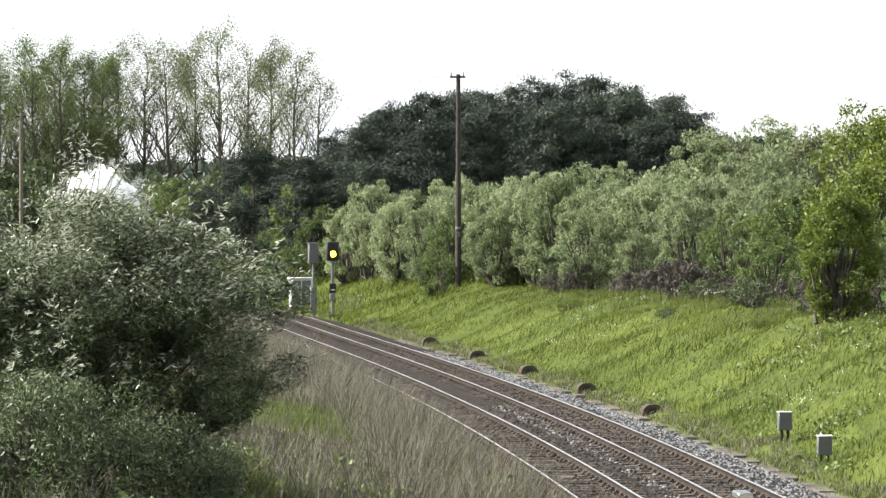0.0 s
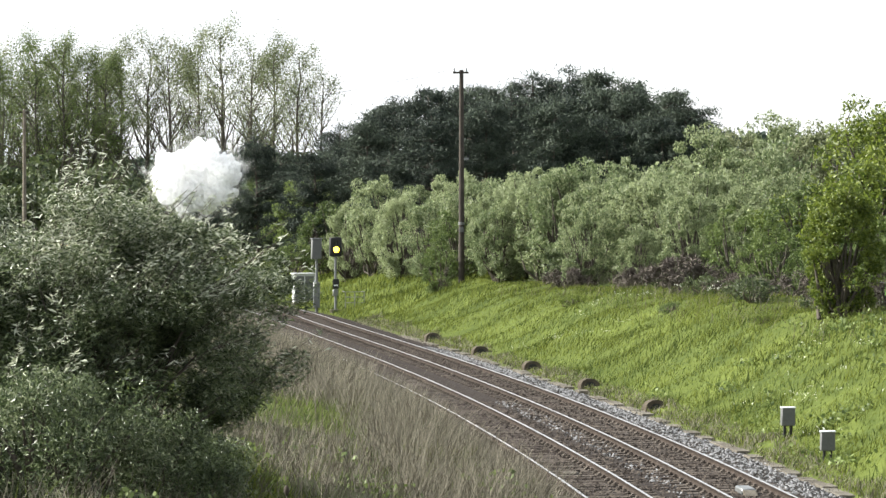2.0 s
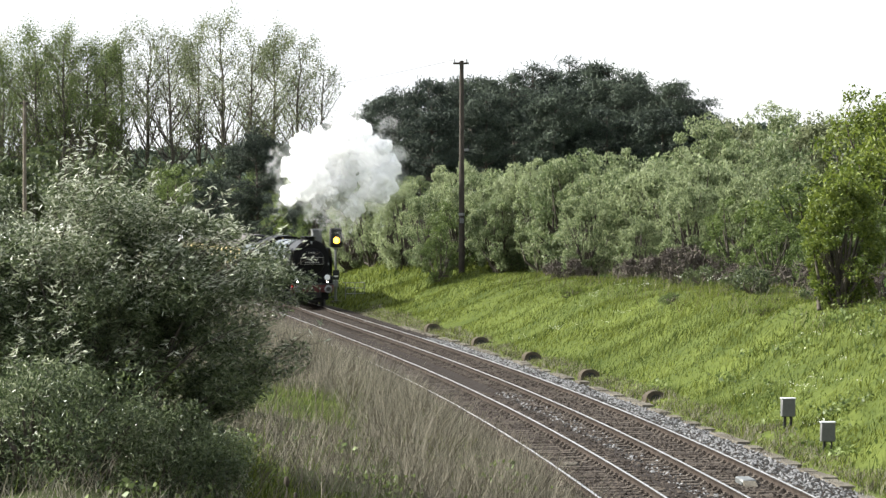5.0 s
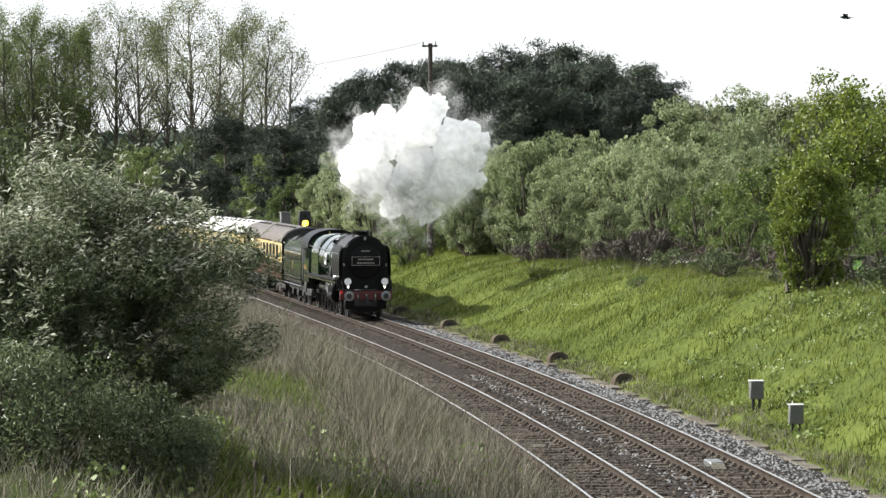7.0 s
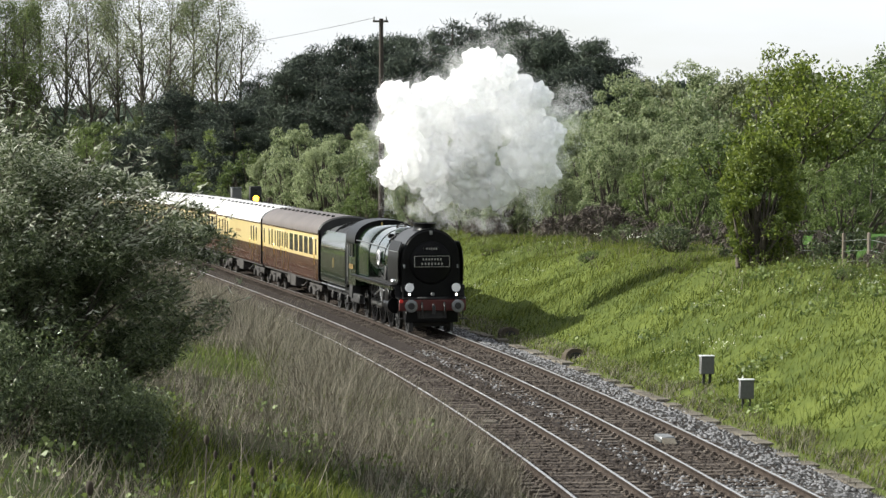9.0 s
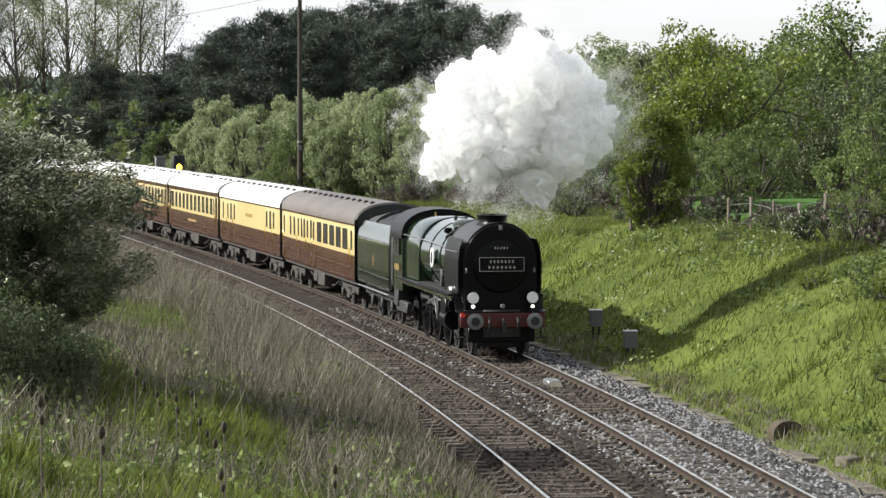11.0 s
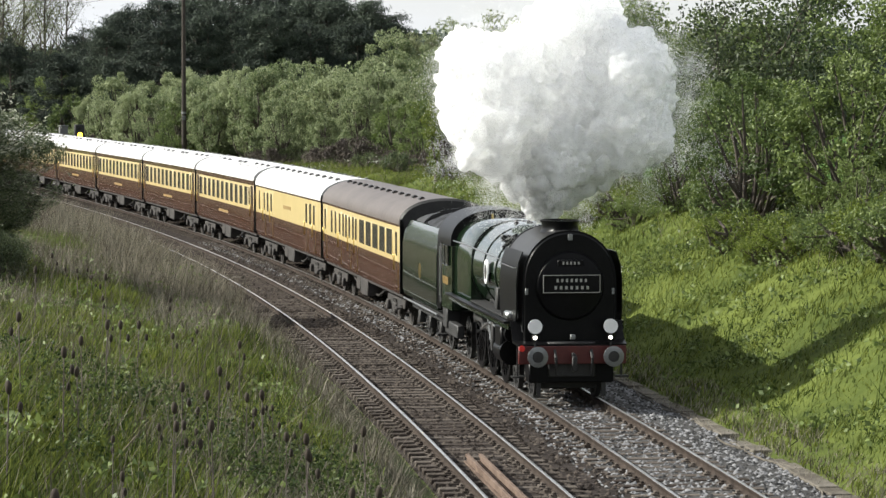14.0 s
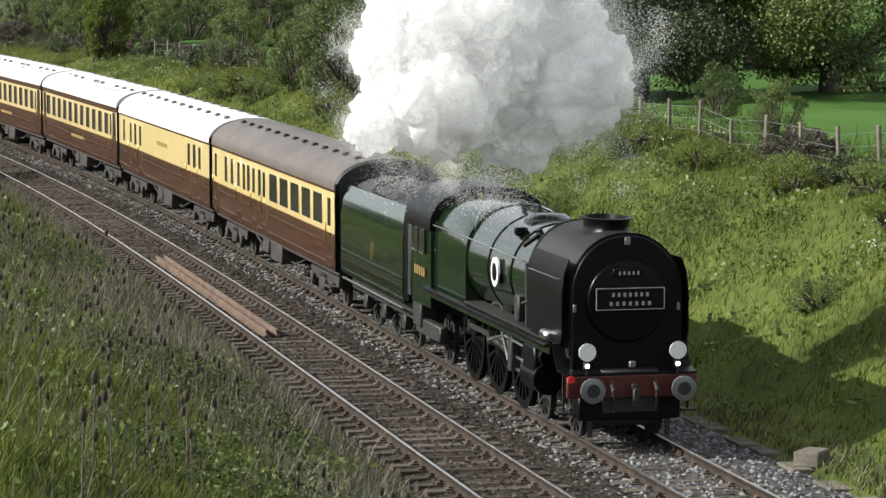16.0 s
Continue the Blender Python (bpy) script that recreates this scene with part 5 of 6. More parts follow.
def make_plume():
    P = thing("steam_plume", "dense white billowing steam over the locomotive", "steam")
    rng = np.random.default_rng(5)
    meshes = [raw("puff", *lobe_mesh(k + 1), "steam", P, smooth=True) for k in range(4)]
    rims = [tagged(raw("haze", *haze_mesh(k + 1), "steam_thin", meshes[k]), "soft rim of thinning steam", kind="stuff") for k in range(4)]
    thin = [tagged(raw("wisp", *wisp_mesh(k + 21), "steam_thin", P), "thin drifting steam", kind="stuff") for k in range(4)]
    made, mw = list(meshes), list(thin)
    for i in range(14):
        ob = new("puff", meshes[i % 4].data)
        ob.parent = P
        rim = new("haze", rims[i % 4].data)
        rim.parent = ob
        tagged(rim, "soft rim of thinning steam", kind="stuff")
        made.append(ob)
    for i in range(40):
        ob = new("wisp", thin[i % 4].data)
        ob.parent = P
        mw.append(ob)
        tagged(ob, "thin drifting steam", kind="stuff")
    seats = [(-1.5, 0, -.4), (-.2, .2, -1.0), (1.5, -.1, -.5), (1.4, .2, 1.0), (-1.4, .2, 1.0), (0, -.2, 1.5), (.1, 0, .3), (-2.2, .3, .3), (2.2, .2, .3), (.6, .3, -1.5),
             (-2.6, .1, -.9), (-1.2, .2, 2.1), (1.0, .1, 2.4), (2.5, -.1, 1.3), (2.7, .2, -.8), (-2.3, -.1, 1.6), (.2, -.3, 2.7), (-1.1, .3, -1.7)]
    for i, (ob, c) in enumerate(zip(made, seats)):
        s = rng.uniform(1.1, 1.4) if i < 7 else rng.uniform(.75, 1.0) if i < 10 else rng.uniform(.45, .75)
        ob.scale = (s, s * .9, s * .95)
        PUFFS.append((ob, np.array(c) * ((1.12, 1.0, 1.04) if i < 10 else .97), rng.normal(size=3), rng.uniform(-1, 1, 3), rng.uniform(0, 6.28)))
    for i, ob in enumerate(mw):
        d = rng.normal(size=3)
        d /= np.linalg.norm(d)
        c = d * (2.8, 1.9, 2.5) * rng.uniform(.75, 1.2)
        s = rng.uniform(.7, 1.6)
        ob.scale = (s, s * .8, s * .8)
        PUFFS.append((ob, c, rng.normal(size=3), rng.uniform(-1, 1, 3), rng.uniform(0, 6.28)))
    # stem of steam rising from the chimney
    stem = []
    for i in range(7):
        ob = new("puff", meshes[i % 4].data)
        ob.parent = P
        u = i / 6
        s = .5 + .45 * u
        ob.scale = (s, s, s)
        stem.append((ob, u))
    return P, stem


STEAM, STEM = make_plume()



# ---------------------------------------------------------------- lineside things
def line_pose(y, off, z=None):
    p, n, a = at_line(y, off)
    zz = float(height(off, y)) if z is None else z
    return Matrix.Translation((p.x, p.y, zz)) @ Matrix.Rotation(math.atan2(-a.x, a.y), 4, "Z")


def make_signal():
    S = thing("railway_signal", "colour-light railway signal showing a yellow aspect", "signal", m=line_pose(195, 2.6, -.35))
    part("base", Box(-.3, .3, -.3, .3, -.1, .25, .03), "concrete", S)
    part("mast", Tube((0, 0, .2), (0, 0, 4.0), .085, .085, 14), "galvanised", S)
    h = part("signal_head", Box(-.38, .38, -.16, .16, 3.55, 4.75, .06), "black_board", S, "black signal head with a hood")
    hood = Tube((0, -.16, 3.98), (0, -.42, 3.98), .2, .2, 18, False)
    part("hood", hood, "black_board", h)
    part("lens", Tube((0, -.15, 3.98), (0, -.185, 3.98), .19, .19, 20), "signal_yellow", h, "glowing yellow lens")
    part("dark_lens", Tube((0, -.15, 4.42), (0, -.175, 4.42), .12, .12, 18), "glass", h)
    pl = part("sign_plate", Box(-.2, .2, -.13, -.1, 1.55, 2.15, .01), "black_board", S)
    part("lettering", Box(-.13, .13, -.14, -.13, 1.72, 1.8), "disc_white", pl, smooth=False)
    part("telephone_box", Box(-.16, .16, -.1, .16, 1.1, 1.5, .02), "galvanised", S)
    R = thing("relay_post", "grey equipment box on a steel post beside the signal", "signal box", m=line_pose(197, 1.75, -.35))
    part("post", Tube((0, 0, 0), (0, 0, 3.6), .1, .08, 12), "galvanised", R)
    part("box", Box(-.32, .3, -.25, .25, 3.35, 4.6, .03), "grey_paint", R)
    part("conduit", Box(-.2, .2, -.12, .12, .3, 1.9, .02), "galvanised", R)
    part("cap", Box(-.36, .34, -.29, .29, 4.6, 4.66, .01), "galvanised", R)
    C = thing("equipment_cabinet", "white metal lineside equipment cabinet with two doors", "cabinet", m=line_pose(208, 3.0, -.2))
    part("body", Box(-.7, .7, -.4, .4, .1, 1.95, .02), "white_paint", C)
    part("plinth", Box(-.75, .75, -.45, .45, -.2, .12, .02), "concrete", C)
    part("roof", Box(-.78, .78, -.48, .48, 1.95, 2.05, .02), "white_paint", C)
    for k, x in enumerate((-.62, .03)):
        d = part("door", Box(x, x + .58, -.425, -.40, .2, 1.85, .01), "grey_paint", C)
        part("door_handle", Box(x + .48, x + .52, -.45, -.425, .95, 1.15), "black_board", d)
    F = thing("guard_railing", "short galvanised guard railing on the bank", "railing", m=line_pose(196, 4.0))
    for x in (-.6, 0, .6):
        part("post", Tube((x, 0, -.2), (x, 0, .95), .03, .03, 8), "galvanised", F)
    for z in (.25, .6, .93):
        part("rail", Tube((-.6, 0, z), (.6, 0, z), .022, .022, 8), "galvanised", F)
    for x in (-.6, .6):
        part("return_rail", Tube((x, 0, .93), (x, 1.1, .93), .022, .022, 8), "galvanised", F)


make_signal()


def make_poles():
    P = thing("telegraph_pole", "tall dark wooden power pole above the scrub", "pole")
    P.matrix_world = Matrix.Translation((.9, 185, ground_z(.9, 185) - .3))
    top = 14.35 - (ground_z(.9, 185) - .3)
    part("shaft", Tube((0, 0, 0), (0, 0, top), .19, .125, 14), "pole_wood", P)
    part("crossarm", Box(-.5, .42, -.06, .06, top - .22, top - .10, .01), "pole_wood", P)
    for x in (-.42, 0.3):
        part("insulator", Tube((x, 0, top - .1), (x, 0, top + .12), .05, .035, 10), "galvanised", P)
    part("band", Tube((0, 0, 3.75), (0, 0, 3.9), .185, .185, 14), "galvanised", P)
    part("warning_plate", Box(-.12, .12, -.19, -.17, 3.3, 3.6, .01), "grey_paint", P)
    part("fuse_bracket", Box(.1, .42, -.05, .05, top - 5.3, top - 5.15, .01), "galvanised", P)
    part("fuse", Tube((.4, 0, top - 5.3), (.4, 0, top - 4.95), .045, .045, 8), "black_board", P)
    Q = thing("telegraph_pole", "distant grey wooden power pole among the poplars", "pole")
    qx, qy = direction(-7.62, 236), 236
    Q.matrix_world = Matrix.Translation((qx, qy, ground_z(qx, qy) - .3))
    tq = 13.4 - (ground_z(qx, qy) - .3)
    part("shaft", Tube((0, 0, 0), (0, 0, tq), .17, .12, 12), "fence_wood", Q)
    part("crossarm", Box(-.4, .4, -.05, .05, tq - .25, tq - .13, .01), "pole_wood", Q)
    W = thing("overhead_wire", "thin dark overhead wire sagging between the poles", "wire")
    a, b = Vector((.5, 185, 14.4)), Vector((qx, qy, 13.3))
    bm = bmesh.new()
    prev = None
    for i in range(25):
        u = i / 24
        q = a.lerp(b, u) - Vector((0, 0, 1.1 * 4 * u * (1 - u)))
        if prev is not None:
            tube(bm, prev, q, .012, .012, 5, False)
        prev = q
    part("strand", bm, "wire", W)


make_poles()


def make_lineside():
    # grey location boxes on two legs
    for k, (x, y) in enumerate(((9.7, 89.4), (10.25, 84.6))):
        B = thing("location_box", "small grey location box on two short legs", "equipment box", "lineside boxes")
        B.matrix_world = Matrix.Translation((x, y, ground_z(x, y) - .12)) @ Matrix.Rotation(radians(4 - 3 * k), 4, "Z")
        part("case", Box(-.19, .19, -.15, .15, .42, .92, .015), "grey_paint", B)
        part("lid", Box(-.21, .21, -.17, .17, .92, .95, .008), "white_paint", B)
        for q in (-.09, .09):
            part("leg", Box(q - .035, q + .035, -.04, .04, 0, .43, .005), "black_board", B)
    # concrete troughing along the toe of the bank
    T = thing("cable_trough", "weathered concrete cable troughing along the bank foot", "trough", kind="structure")
    bm = Box(-.2, .2, -.46, .46, -.14, .05, .012)
    me = bpy.data.meshes.new("trough_lid")
    bm.to_mesh(me)
    bm.free()
    me.materials.append(M["concrete"])
    rng = np.random.default_rng(3)
    for y in np.arange(-62, 165, 1.0):
        if rng.random() < .22:
            continue
        ob = new("trough_lid", me)
        ob.parent = T
        ob.matrix_world = line_pose(y, 1.98 + rng.normal() * .03, -.36 + rng.normal() * .02) @ Matrix.Rotation(rng.normal() * .02, 4, "Z")
    # catchpit hoods
    for y in (106.1, 118.5, 131.0, 144.0, 158.0, 63.0, 52.5):
        H = thing("catchpit", "low brown concrete catchpit hood with a dark mouth", "catchpit", "catchpits", m=line_pose(y, 2.55, -.42))
        part("hood", loft(bmesh.new(), [ring_at(-.3, arch(.36, 0, .22, .52, 8, 2.2)), ring_at(.35, arch(.36, 0, .22, .5, 8, 2.2))]), "pit_concrete", H)
        part("mouth", loft(bmesh.new(), [ring_at(-.31, arch(.22, .02, .18, .4, 8, 2.2)), ring_at(-.296, arch(.22, .02, .18, .4, 8, 2.2))]), "black_board", H)
        part("apron", Box(-.42, .3, -.7, -.3, -.02, .08, .02), "pit_concrete", H)
    # marker post
    P = thing("marker_post", "short weathered wooden marker post", "post", m=Matrix.Translation((11.75, 47.0, -.5)))
    part("shaft", Box(-.04, .04, -.04, .04, 0, 1.15, .008), "fence_wood", P)
    part("board", Box(-.09, .09, -.06, -.04, .85, 1.15, .008), "fence_wood", P)
    # track magnet in the four-foot and odd concrete blocks
    A = thing("track_magnet", "pale track magnet box between the rails", "equipment box", m=line_pose(76.0, -.62, -.20))
    part("case", Box(-.18, .18, -.45, .45, 0, .16, .03), "galvanised", A)
    part("ramp", loft(bmesh.new(), [[(-.15, -.8, 0), (.15, -.8, 0), (.15, -.8, .02), (-.15, -.8, .02)], [(-.15, -.45, 0), (.15, -.45, 0), (.15, -.45, .13), (-.15, -.45, .13)]]), "concrete", A)
    for y, o, s in ((81.4, -4.15, 1.0), (51.0, 1.9, 1.1), (49.3, 2.2, .9), (46.5, 1.6, .6), (44.0, 1.8, .5), (57.0, 2.5, 1.2), (-18.0, 2.3, 1.5), (-24, 2.5, .8)):
        B = thing("concrete_block", "broken pale concrete block on the ballast", "block", "concrete blocks", m=line_pose(y, o, -.32) @ Matrix.Rotation(y, 4, "Z"))
        bm = Box(-.22 * s, .22 * s, -.16 * s, .16 * s, 0, .2 * s, .03)
        for v in bm.verts:
            v.co += Vector((noise.noise(v.co * 5 + Vector((y, 0, 0))), noise.noise(v.co * 6 + Vector((0, y, 0))), 0)) * .05
        part("lump", bm, "concrete", B)
    # old rails laid in the second track
    R = thing("spare_rails", "pair of rust-brown spare rails lying in the track", "rail", m=line_pose(11.5, -4.3, -.16))
    for x in (-.13, .13):
        bm = Box(x - .035, x + .035, -9.5, 9.5, .10, .17, .008)
        box(bm, x - .012, x + .012, -9.5, 9.5, .03, .11)
        box(bm, x - .07, x + .07, -9.5, 9.5, 0, .03)
        part("spare_rail", bm, "timber", R)
    # cable along the toe
    C = thing("lineside_cable", "loose pale cable lying along the ballast edge", "cable")
    bm = bmesh.new()
    prev = None
    for y in np.arange(10, 62, 1.0):
        p, n, a = at_line(y, 1.75 + .18 * math.sin(y * .7) + .1 * math.sin(y * 1.9))
        q = Vector((p.x, p.y, -.32))
        if prev is not None:
            tube(bm, prev, q, .022, .022, 5, False)
        prev = q
    part("cable", bm, "concrete", C)


make_lineside()


def make_fence():
    F = thing("field_fence", "wire stock fence on weathered wooden posts", "fence")
    bm = Box(-.05, .05, -.05, .05, -.3, 1.2, .01)
    me = bpy.data.meshes.new("post")
    bm.to_mesh(me)
    bm.free()
    me.materials.append(M["fence_wood"])
    rng = np.random.default_rng(9)
    tops = []
    for y in np.arange(-50, 120, 3.0):
        p = at_line(y, 11.9)[0]
        z = ground_z(p.x, p.y)
        ob = new("post", me)
        ob.parent = F
        s = rng.uniform(.85, 1.12)
        ob.matrix_world = Matrix.Translation((p.x, p.y, z)) @ Euler((rng.normal() * .03, rng.normal() * .03, rng.random())).to_matrix().to_4x4() @ Matrix.Diagonal((1, 1, s, 1))
        tops.append(Vector((p.x, p.y, z)))
    for h in (.35, .7, 1.05):
        bm = bmesh.new()
        for a, b in zip(tops, tops[1:]):
            tube(bm, a + Vector((0, 0, h)), b + Vector((0, 0, h)), .008, .008, 4, False)
        part("wire", bm, "galvanised", F)


make_fence()


# ---------------------------------------------------------------- grass, weeds and stones
def blades(name, label, mat, n, o0, o1, y0, y1, h0, h1, width, seed, keep=None, wind=.25, category="grass", bias=1.0):
    """Single leaves of grass, each its own piece, joined into one stand."""
    rng = np.random.default_rng(seed)
    o = o0 + (o1 - o0) * rng.random(n) ** bias
    y = rng.uniform(y0, y1, n)
    if keep is not None:
        k = rng.random(n) < keep(o, y)
        o, y = o[k], y[k]
    n = len(o)
    ys = np.arange(y0 - 2, y1 + 2, 1.0)
    bx = np.array([rail_x(v) for v in ys])
    nxs = np.array([at_line(v)[1].x for v in ys])
    x = np.interp(y, ys, bx) + o / np.interp(y, ys, nxs)
    z = height(o, y)
    h = rng.uniform(h0, h1, n) * (1 + .35 * np.clip(lumps(o, y, 1.3), -1, 1.5))
    a = rng.uniform(0, 2 * np.pi, n)
    w = np.stack([np.cos(a), np.sin(a) * .6, 0 * a], 1) * (width * rng.uniform(.6, 1.3, n))[:, None] * .5
    lean = np.stack([rng.normal(size=n) * .42 + wind, rng.normal(size=n) * .42, 0 * a], 1) * h[:, None]
    b = np.stack([x, y, z - .03], 1)
    tip = b + lean + np.stack([0 * h, 0 * h, h], 1)
    v = np.stack([b - w, b + w, tip], 1).reshape(-1, 3)
    f = np.arange(n * 3).reshape(-1, 3)
    ob = raw(name, v, f, mat)
    return tagged(ob, label, category, kind="stuff")


blades("bank_grass", "lush bright green grass on the cutting side", "blade_lush", 260000, 2.15, 14.0, -75, 185, .08, .26, .034, 81)
blades("bank_grass", "taller tufts of green grass on the cutting side", "blade_green", 40000, 3.0, 16.5, -75, 175, .3, .62, .035, 82, lambda o, y: patch(o + 9, y) ** 2)
blades("dry_grass", "dead straw-coloured grass and stems beside the track", "blade_dry", 150000, -5.9, -24, -75, 190, .2, .55, .028, 83, lambda o, y: (1 - .96 * green(o, y)) * np.clip(.45 + (y + 60) / 90, .45, 1), .1, bias=1.3)
blades("dry_grass", "tall dead grass hiding the edge of the far track", "blade_dry", 30000, -5.7, -9.5, 62, 195, .5, 1.0, .028, 88, None, .1)
blades("rough_grass", "rough green grass on the near bank", "blade_green", 150000, -6.4, -26, -75, 170, .2, .45, .035, 84, lambda o, y: .2 + .8 * green(o, y))
blades("lush_grass", "bright green patches of fresh grass on the near bank", "blade_lush", 240000, -7.0, -24, -50, 80, .16, .42, .04, 85, lambda o, y: green(o, y) ** 2)


def herbs(name, label, mat, n, o0, o1, y0, y1, h, size, seed, keep):
    """Low leafy weeds in cushions of small leaves."""
    rng = np.random.default_rng(seed)
    k = n // 40
    o, y = rng.uniform(min(o0, o1), max(o0, o1), k), rng.uniform(y0, y1, k)
    sel = rng.random(k) < keep(o, y)
    o, y = o[sel], y[sel]
    ys = np.arange(y0 - 2, y1 + 2, 1.0)
    x = np.interp(y, ys, [rail_x(v) for v in ys]) + o / np.interp(y, ys, [at_line(v)[1].x for v in ys])
    tall = h * rng.uniform(.45, 1.3, len(o))
    c = np.stack([x, y, height(o, y)], 1).repeat(40, 0)
    tall = tall.repeat(40)
    d = rng.normal(size=c.shape) * (.22, .22, 0)
    up = rng.random(len(c)) ** .6
    c += d * (1.25 - .6 * up)[:, None]
    c[:, 2] += up * tall
    v, f = quads(c, size, rng, .5, .1)
    return tagged(raw(name, v, f, mat), label, "weeds", kind="stuff")


rough = lambda o, y: np.clip(.5 + 1.0 * lumps(o * 1.2 + 40, y * .6, 3.4), .1, 1)
herbs("leafy_weeds", "dark leafy nettles and young brambles over the near bank", "herb", 360000, -7.2, -26, -50, 20, .58, .085, 101, lambda o, y: rough(o, y) ** 1.6 * (1 - .75 * meadow(o, y)))
herbs("leafy_weeds", "dark leafy weeds in tufts on the cutting side", "herb", 120000, 3.4, 15, -50, 60, .34, .08, 102, lambda o, y: np.clip(lumps(o * 1.3 + 9, y * .7, 3.0) * 1.5 - .1, 0.02, 1))
blades("dead_stems", "tall grey dead weed stems by the track", "dead_stem", 15000, -6.2, -14, -75, 180, .6, 1.15, .02, 86, None, .15, "weeds", 1.2)
blades("dead_stems", "scattered dead weed stems on the cutting side", "dead_stem", 3000, 7.5, 15.0, 20, 170, .5, .95, .02, 87, None, .1, "weeds")


blades("toe_grass", "straw-yellow dead grass along the bank foot", "blade_dry", 30000, 1.8, 3.2, -75, 185, .08, .28, .035, 80)


blades("bank_grass", "lush green grass farther along the cutting", "blade_lush", 34000, 2.0, 15.0, 183, 275, .18, .45, .06, 89)


def weed_patches():
    """Dark leafy weeds and white flower heads."""
    rng = np.random.default_rng(91)
    for name, label, mat, n, o0, o1, y0, y1, per, size, hh, rad in (
            ("nettle_patch", "dark green nettles and docks on the near bank", "leaf_hedge", 560, -24, -7, -72, 75, 46, .13, .45, .35),
            ("weed_patch", "dark low weeds among the grass of the cutting", "leaf_hedge", 520, 3, 14, -72, 110, 40, .13, .4, .35),
            ("cow_parsley", "white flower heads of cow parsley on the bank", "flower", 420, 3.2, 14, -72, 150, 14, .045, .62, .22)):
        o, y = rng.uniform(o0, o1, n), rng.uniform(y0, y1, n)
        if mat == "flower":
            k = lumps(o, y, 9.0) > .35
            o, y = o[k], y[k]
        pts = []
        for a, b in zip(o, y):
            p = at_line(b, a)[0]
            z = float(height(a, b))
            d = rng.normal(size=(per, 3)) * (rad, rad, rad * .55)
            d[:, 2] = np.abs(d[:, 2]) * .8 + (hh * .8 if mat == "flower" else .05)
            pts.append(np.array((p.x, p.y, z)) + d)
        pts = np.concatenate(pts)
        v, f = quads(pts, size, rng, .7, 0.0)
        tagged(raw(name, v, f, mat), label, "weeds", kind="stuff")


weed_patches()


def make_teasels():
    T = thing("teasel", "dead brown teasel with a spiny seed head", "teasel", "teasels")
    bm = Tube((0, 0, -.1), (.05, 0, 1.25), .012, .008, 6)
    tube(bm, (.02, 0, .7), (.16, .05, 1.05), .007, .005, 5)
    part("stem", bm, "twig", T)
    for c, r in (((.05, 0, 1.31), .042), ((.17, .055, 1.09), .034)):
        bm = bmesh.new()
        bmesh.ops.create_icosphere(bm, subdivisions=2, radius=1.0)
        for v in bm.verts:
            k = 1 + .12 * noise.noise(v.co * 9)
            v.co = Vector(c) + Vector((v.co.x * r * k, v.co.y * r * k, v.co.z * r * 2.0 * k))
        part("seed_head", bm, "teasel", T)
    rng = np.random.default_rng(14)
    spots = [(-2.1, 47.9), (-1.7, 47.2), (-2.5, 48.4), (-1.5, 48.8)]
    for _ in range(130):
        y = rng.uniform(-40, 12) if rng.random() < .8 else rng.uniform(5, 50)
        o = -7.2 - abs(rng.normal()) * 3.2 - rng.random() * 2
        p = at_line(y, o)[0]
        spots.append((p.x, p.y))
    for i, (x, y) in enumerate(spots):
        ob = T if i == 0 else copy_thing(T, Matrix.Identity(4))
        settle(ob, x, y, rng.uniform(0, 360), rng.uniform(.7, 1.15), 0, .02)


make_teasels()


def make_stones(name, label, mat, n, o0, o1, y0, y1, seed, top):
    rng = np.random.default_rng(seed)
    o, y = rng.uniform(o0, o1, n), rng.uniform(y0, y1, n)
    ys = np.arange(y0 - 2, y1 + 2, 1.0)
    x = np.interp(y, ys, [rail_x(v) for v in ys]) + o / np.interp(y, ys, [at_line(v)[1].x for v in ys])
    z = np.interp(o, top[0], top[1])
    c = np.stack([x, y, z + .008], 1)
    base = np.array(((1, 0, 0), (-1, 0, 0), (0, 1, 0), (0, -1, 0), (0, 0, .75), (0, 0, -.75)), float)
    s = rng.uniform(.028, .062, n)[:, None, None]
    a = rng.uniform(0, 6.28, n)
    R = np.stack([np.stack([np.cos(a), -np.sin(a), 0 * a], 1), np.stack([np.sin(a), np.cos(a), 0 * a], 1), np.stack([0 * a, 0 * a, 0 * a + 1], 1)], 1)
    v = (np.einsum("nij,kj->nki", R, base) + rng.normal(size=(n, 6, 3)) * .22) * s + c[:, None]
    t = np.array(((0, 2, 4), (2, 1, 4), (1, 3, 4), (3, 0, 4)))
    f = (t[None] + (np.arange(n) * 6)[:, None, None]).reshape(-1, 3)
    tagged(raw(name, v.reshape(-1, 3), f, mat), label, "stones", kind="stuff")


BED = ([-5.75, -5.3, -4.9, -3.3, -2.6, -1.9, -1.4, .1, .7, 1.5, 2.35], [-.45, -.25, -.2, -.2, -.24, -.22, -.2, -.2, -.21, -.33, -.42])
make_stones("ballast_stones", "dark weathered ballast stones", "stone", 22000, -5.6, -1.95, -70, 110, 95, BED)
make_stones("ballast_stones", "fresh grey ballast stones", "stone_new", 22000, -1.95, 2.0, -70, 68, 96, BED)
make_stones("ballast_stones", "dark ballast stones between the rails", "stone", 9000, -1.95, .3, 66, 150, 98, BED)
make_stones("ballast_stones", "grey ballast stones on the shoulder", "stone_new", 7000, .25, 2.0, 66, 150, 99, BED)
make_stones("ballast_stones", "scattered fresh ballast stones beside the rail", "stone_new", 2600, -2.35, -1.7, -70, 110, 97, BED)


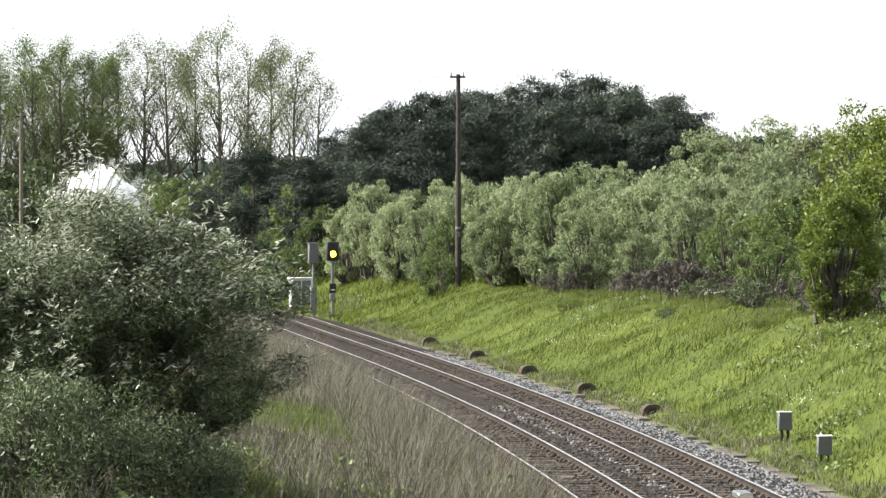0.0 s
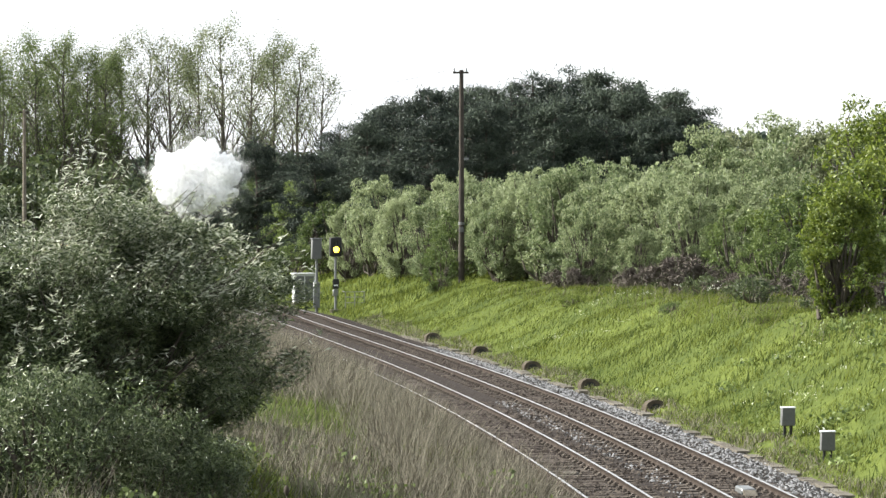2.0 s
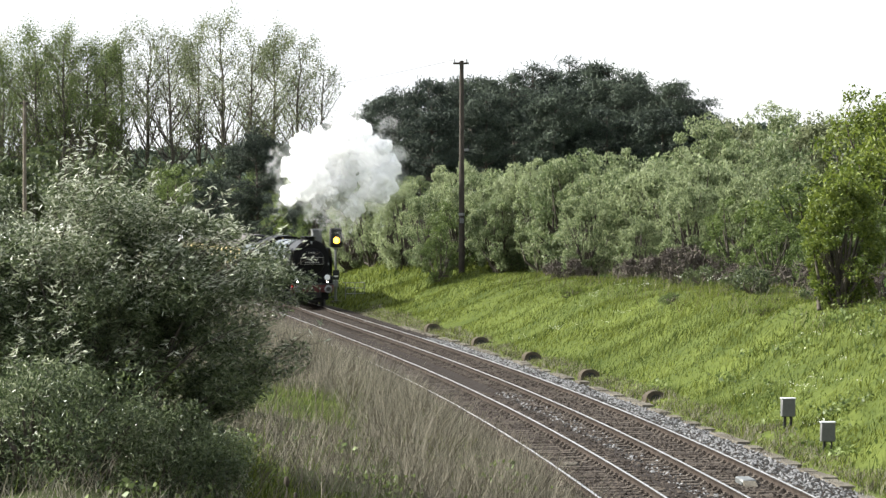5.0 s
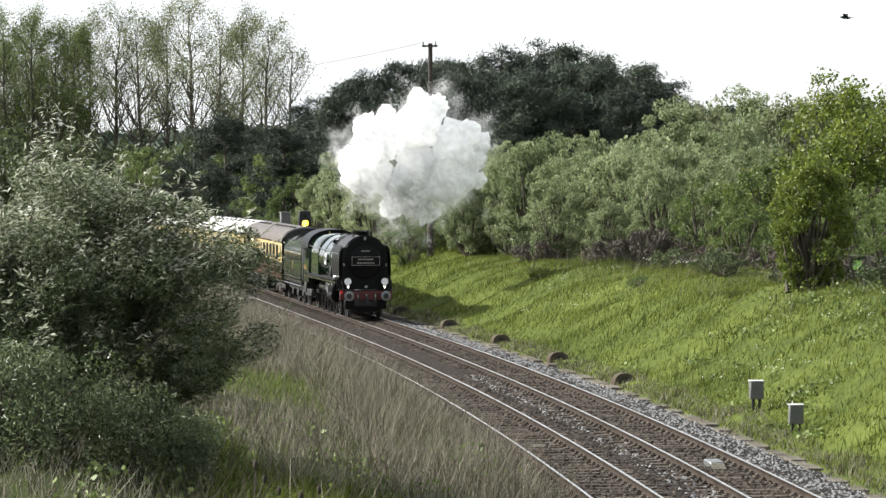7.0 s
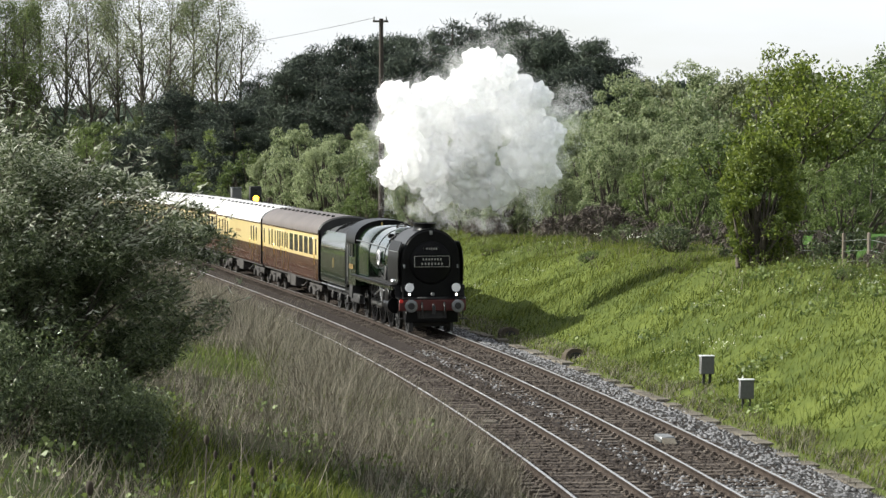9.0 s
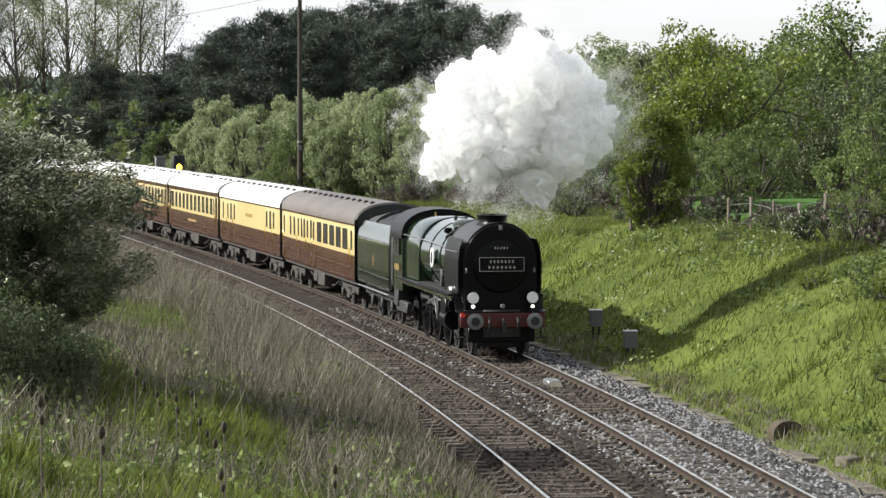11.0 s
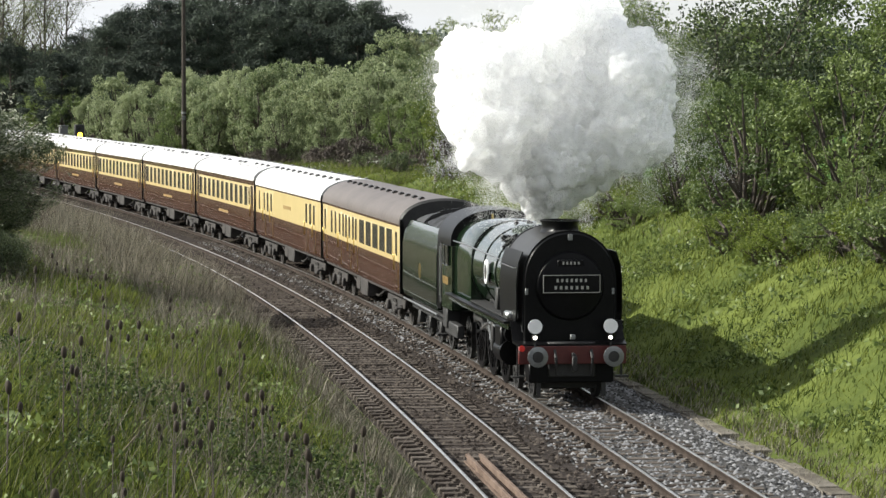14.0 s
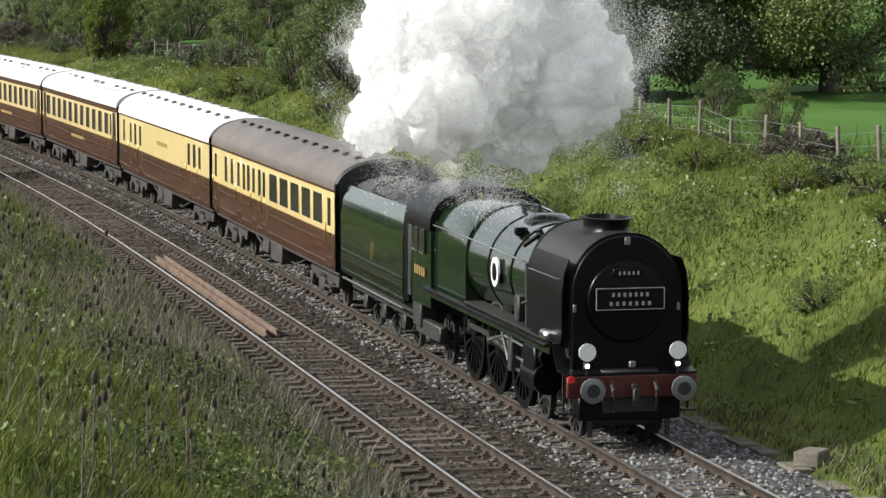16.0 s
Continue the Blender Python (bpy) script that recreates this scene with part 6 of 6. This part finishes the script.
def make_sleepers():
    beds = [o for o in bpy.data.objects if o.name.startswith("track_bed")]
    bm = Box(-1.28, 1.28, -.125, .125, -.14, 0, .012)
    for x in (-.75, .75):
        box(bm, x - .19, x + .19, -.09, .09, 0, .035, .008)
        box(bm, x - .14, x - .075, -.06, .06, .03, .075, .008)
        box(bm, x + .075, x + .14, -.06, .06, .03, .075, .008)
    me = bpy.data.meshes.new("sleeper")
    bm.to_mesh(me)
    bm.free()
    me.materials.append(M["sleeper"])
    rng = np.random.default_rng(13)
    base = np.array([v.co[:] for v in me.vertices])
    faces = [list(p.vertices) for p in me.polygons]
    for bed, off, ylo in ((beds[0], -4.1, -66), (beds[1], -.75, -66)):
        y = ylo
        k = 0
        vs, fs, n = [], [], 0
        while y < 230:
            m = line_pose(y + rng.normal() * .02, off, -.182 + rng.normal() * .006) @ Matrix.Rotation(rng.normal() * .012, 4, "Z")
            if k < 285:
                ob = new("sleeper", me)
                ob.parent = bed
                ob.matrix_world = m
            else:
                for f in faces:
                    fs.append([i + n for i in f])
                vs += [m @ Vector(v) for v in base]
                n += len(base)
            k += 1
            y += .70
        far = bpy.data.meshes.new("far_sleepers")
        far.from_pydata([v[:] for v in vs], [], fs)
        far.materials.append(M["sleeper"])
        ob = new("far_sleepers", far)
        ob.parent = bed
        tagged(ob, "weathered sleepers farther along the line", kind="stuff")


make_sleepers()


def make_birds():
    """Two dark rooks crossing the sky."""
    made = []
    for k in range(2):
        B = thing("rook", "dark rook in flight with wings spread", "bird", "birds")
        bm = bmesh.new()
        bmesh.ops.create_icosphere(bm, subdivisions=2, radius=1.0)
        for v in bm.verts:
            v.co = Vector((v.co.x * .22, v.co.y * .06, v.co.z * .06 + .02 * v.co.x))
        part("body", bm, "black_board", B)
        for s in (-1, 1):
            wing = [[(.08, s * .03, .02), (-.08, s * .03, .02), (-.08, s * .03, .01), (.08, s * .03, .01)],
                    [(.10, s * .22, .14), (-.09, s * .22, .13), (-.09, s * .22, .12), (.10, s * .22, .13)],
                    [(.0, s * .46, .10), (-.07, s * .46, .10), (-.07, s * .46, .095), (.0, s * .46, .095)]]
            part("wing", loft(bmesh.new(), wing), "black_board", B)
        part("tail", loft(bmesh.new(), [[(-.2, -.03, 0), (-.2, .03, 0), (-.2, .03, .01), (-.2, -.03, .01)], [(-.34, -.06, 0), (-.34, .06, 0), (-.34, .06, .008), (-.34, -.06, .008)]]), "black_board", B)
        made.append(B)
    return made


BIRDS = make_birds()


# ---------------------------------------------------------------- what moves
def motions():
    steps = [i * .25 for i in range(65)]
    for ob, back, length in VEHICLES:
        walk(ob, [(t, vehicle_pose(front_u(t) + back, length)) for t in steps])
    # driving wheels and rods, frame by frame
    u0 = front_u(0.0)
    turns = [(f / FPS, (u0 - front_u(f / FPS)) / .93) for f in range(0, 16 * FPS + 1)]
    for kind, ob, v in DRIVERS:
        if kind == "wheel":
            walk(ob, [(t, Matrix.Translation((0, v, .94)) @ Matrix.Rotation(a, 4, "X")) for t, a in turns])
        elif kind == "rod":
            walk(ob, [(t, Matrix.Translation((0, .33 * math.cos(a + v), .94 + .33 * math.sin(a + v)))) for t, a in turns])
        else:
            rows = []
            for t, a in turns:
                y, z = .33 * math.cos(a + v), .33 * math.sin(a + v)
                tilt = math.asin(z / 3.05)
                rows.append((t, Matrix.Translation((0, 7.05 + y, .94 + z)) @ Matrix.Rotation(tilt, 4, "X") @ Matrix.Translation((0, -7.05, 0))))
            walk(ob, rows)
    # birds
    for ob, turn, path in ((BIRDS[0], 0, [(0, -90, 150, 32), (6.5, -14, 122, 17.5), (7.5, -1.3, 120, 12.95), (8.5, .9, 120, 12.2), (10, 16, 128, 24), (16, 90, 160, 40)]),
                           (BIRDS[1], 170, [(0, 120, 150, 30), (6.5, 21, 122, 14.5), (7.5, 12.4, 120, 12.0), (8.5, 4, 118, 17), (10, -12, 116, 24), (16, -80, 110, 38)])):
        walk(ob, [(t, pose(x, y, z, 0, 0, turn)) for t, x, y, z in path])
    # steam
    tt = [r[0] for r in PLUME]
    cx, cy, cz = (spline(tt, [r[1][k] for r in PLUME]) for k in range(3))
    sp = lambda t: float(np.interp(t, tt, [r[2] for r in PLUME]))
    rows = []
    for t in [i * .5 for i in range(33)]:
        m = vehicle_pose(front_u(t), 13.4)
        p = m @ Vector((cx(t), cy(t), cz(t)))
        rows.append((t, Matrix.Translation(p)))
    walk(STEAM, rows)
    for ob, c, wob, spin, ph in PUFFS:
        sc = Matrix.Diagonal((*ob.scale, 1))
        rr = []
        for t in [i * 1.0 for i in range(17)]:
            s = sp(t)
            q = c * s + wob * .25 * np.sin(t * 1.1 + ph)
            rr.append((t, Matrix.Translation(q) @ Euler(spin * t * .45).to_matrix().to_4x4()))
        walk(ob, rr)
    for ob, u in STEM:
        rr = []
        for t in [i * .5 for i in range(33)]:
            m = vehicle_pose(front_u(t), 13.4)
            chim = m @ Vector((-.2 * float(np.interp(t, [13.5, 14.3, 15.2, 15.7], [0, 1, 1, 0])), 1.8 + 3.6 * float(np.interp(t, [13.5, 14.3, 15.2, 15.7], [0, 1, 1, 0])), 4.15))
            cen = m @ Vector((cx(t), cy(t), cz(t)))
            a = chim - cen
            q = (a * (1 - u) + Vector((0, 0, -1.2)) * u) * float(np.interp(t, [13.4, 14.1, 15.3, 15.8], [.35, 1, 1, .06]))
            rr.append((t, Matrix.Translation(q) @ Euler((t * .5 + u, u * 3, t * .3)).to_matrix().to_4x4()))
        walk(ob, rr)


motions()
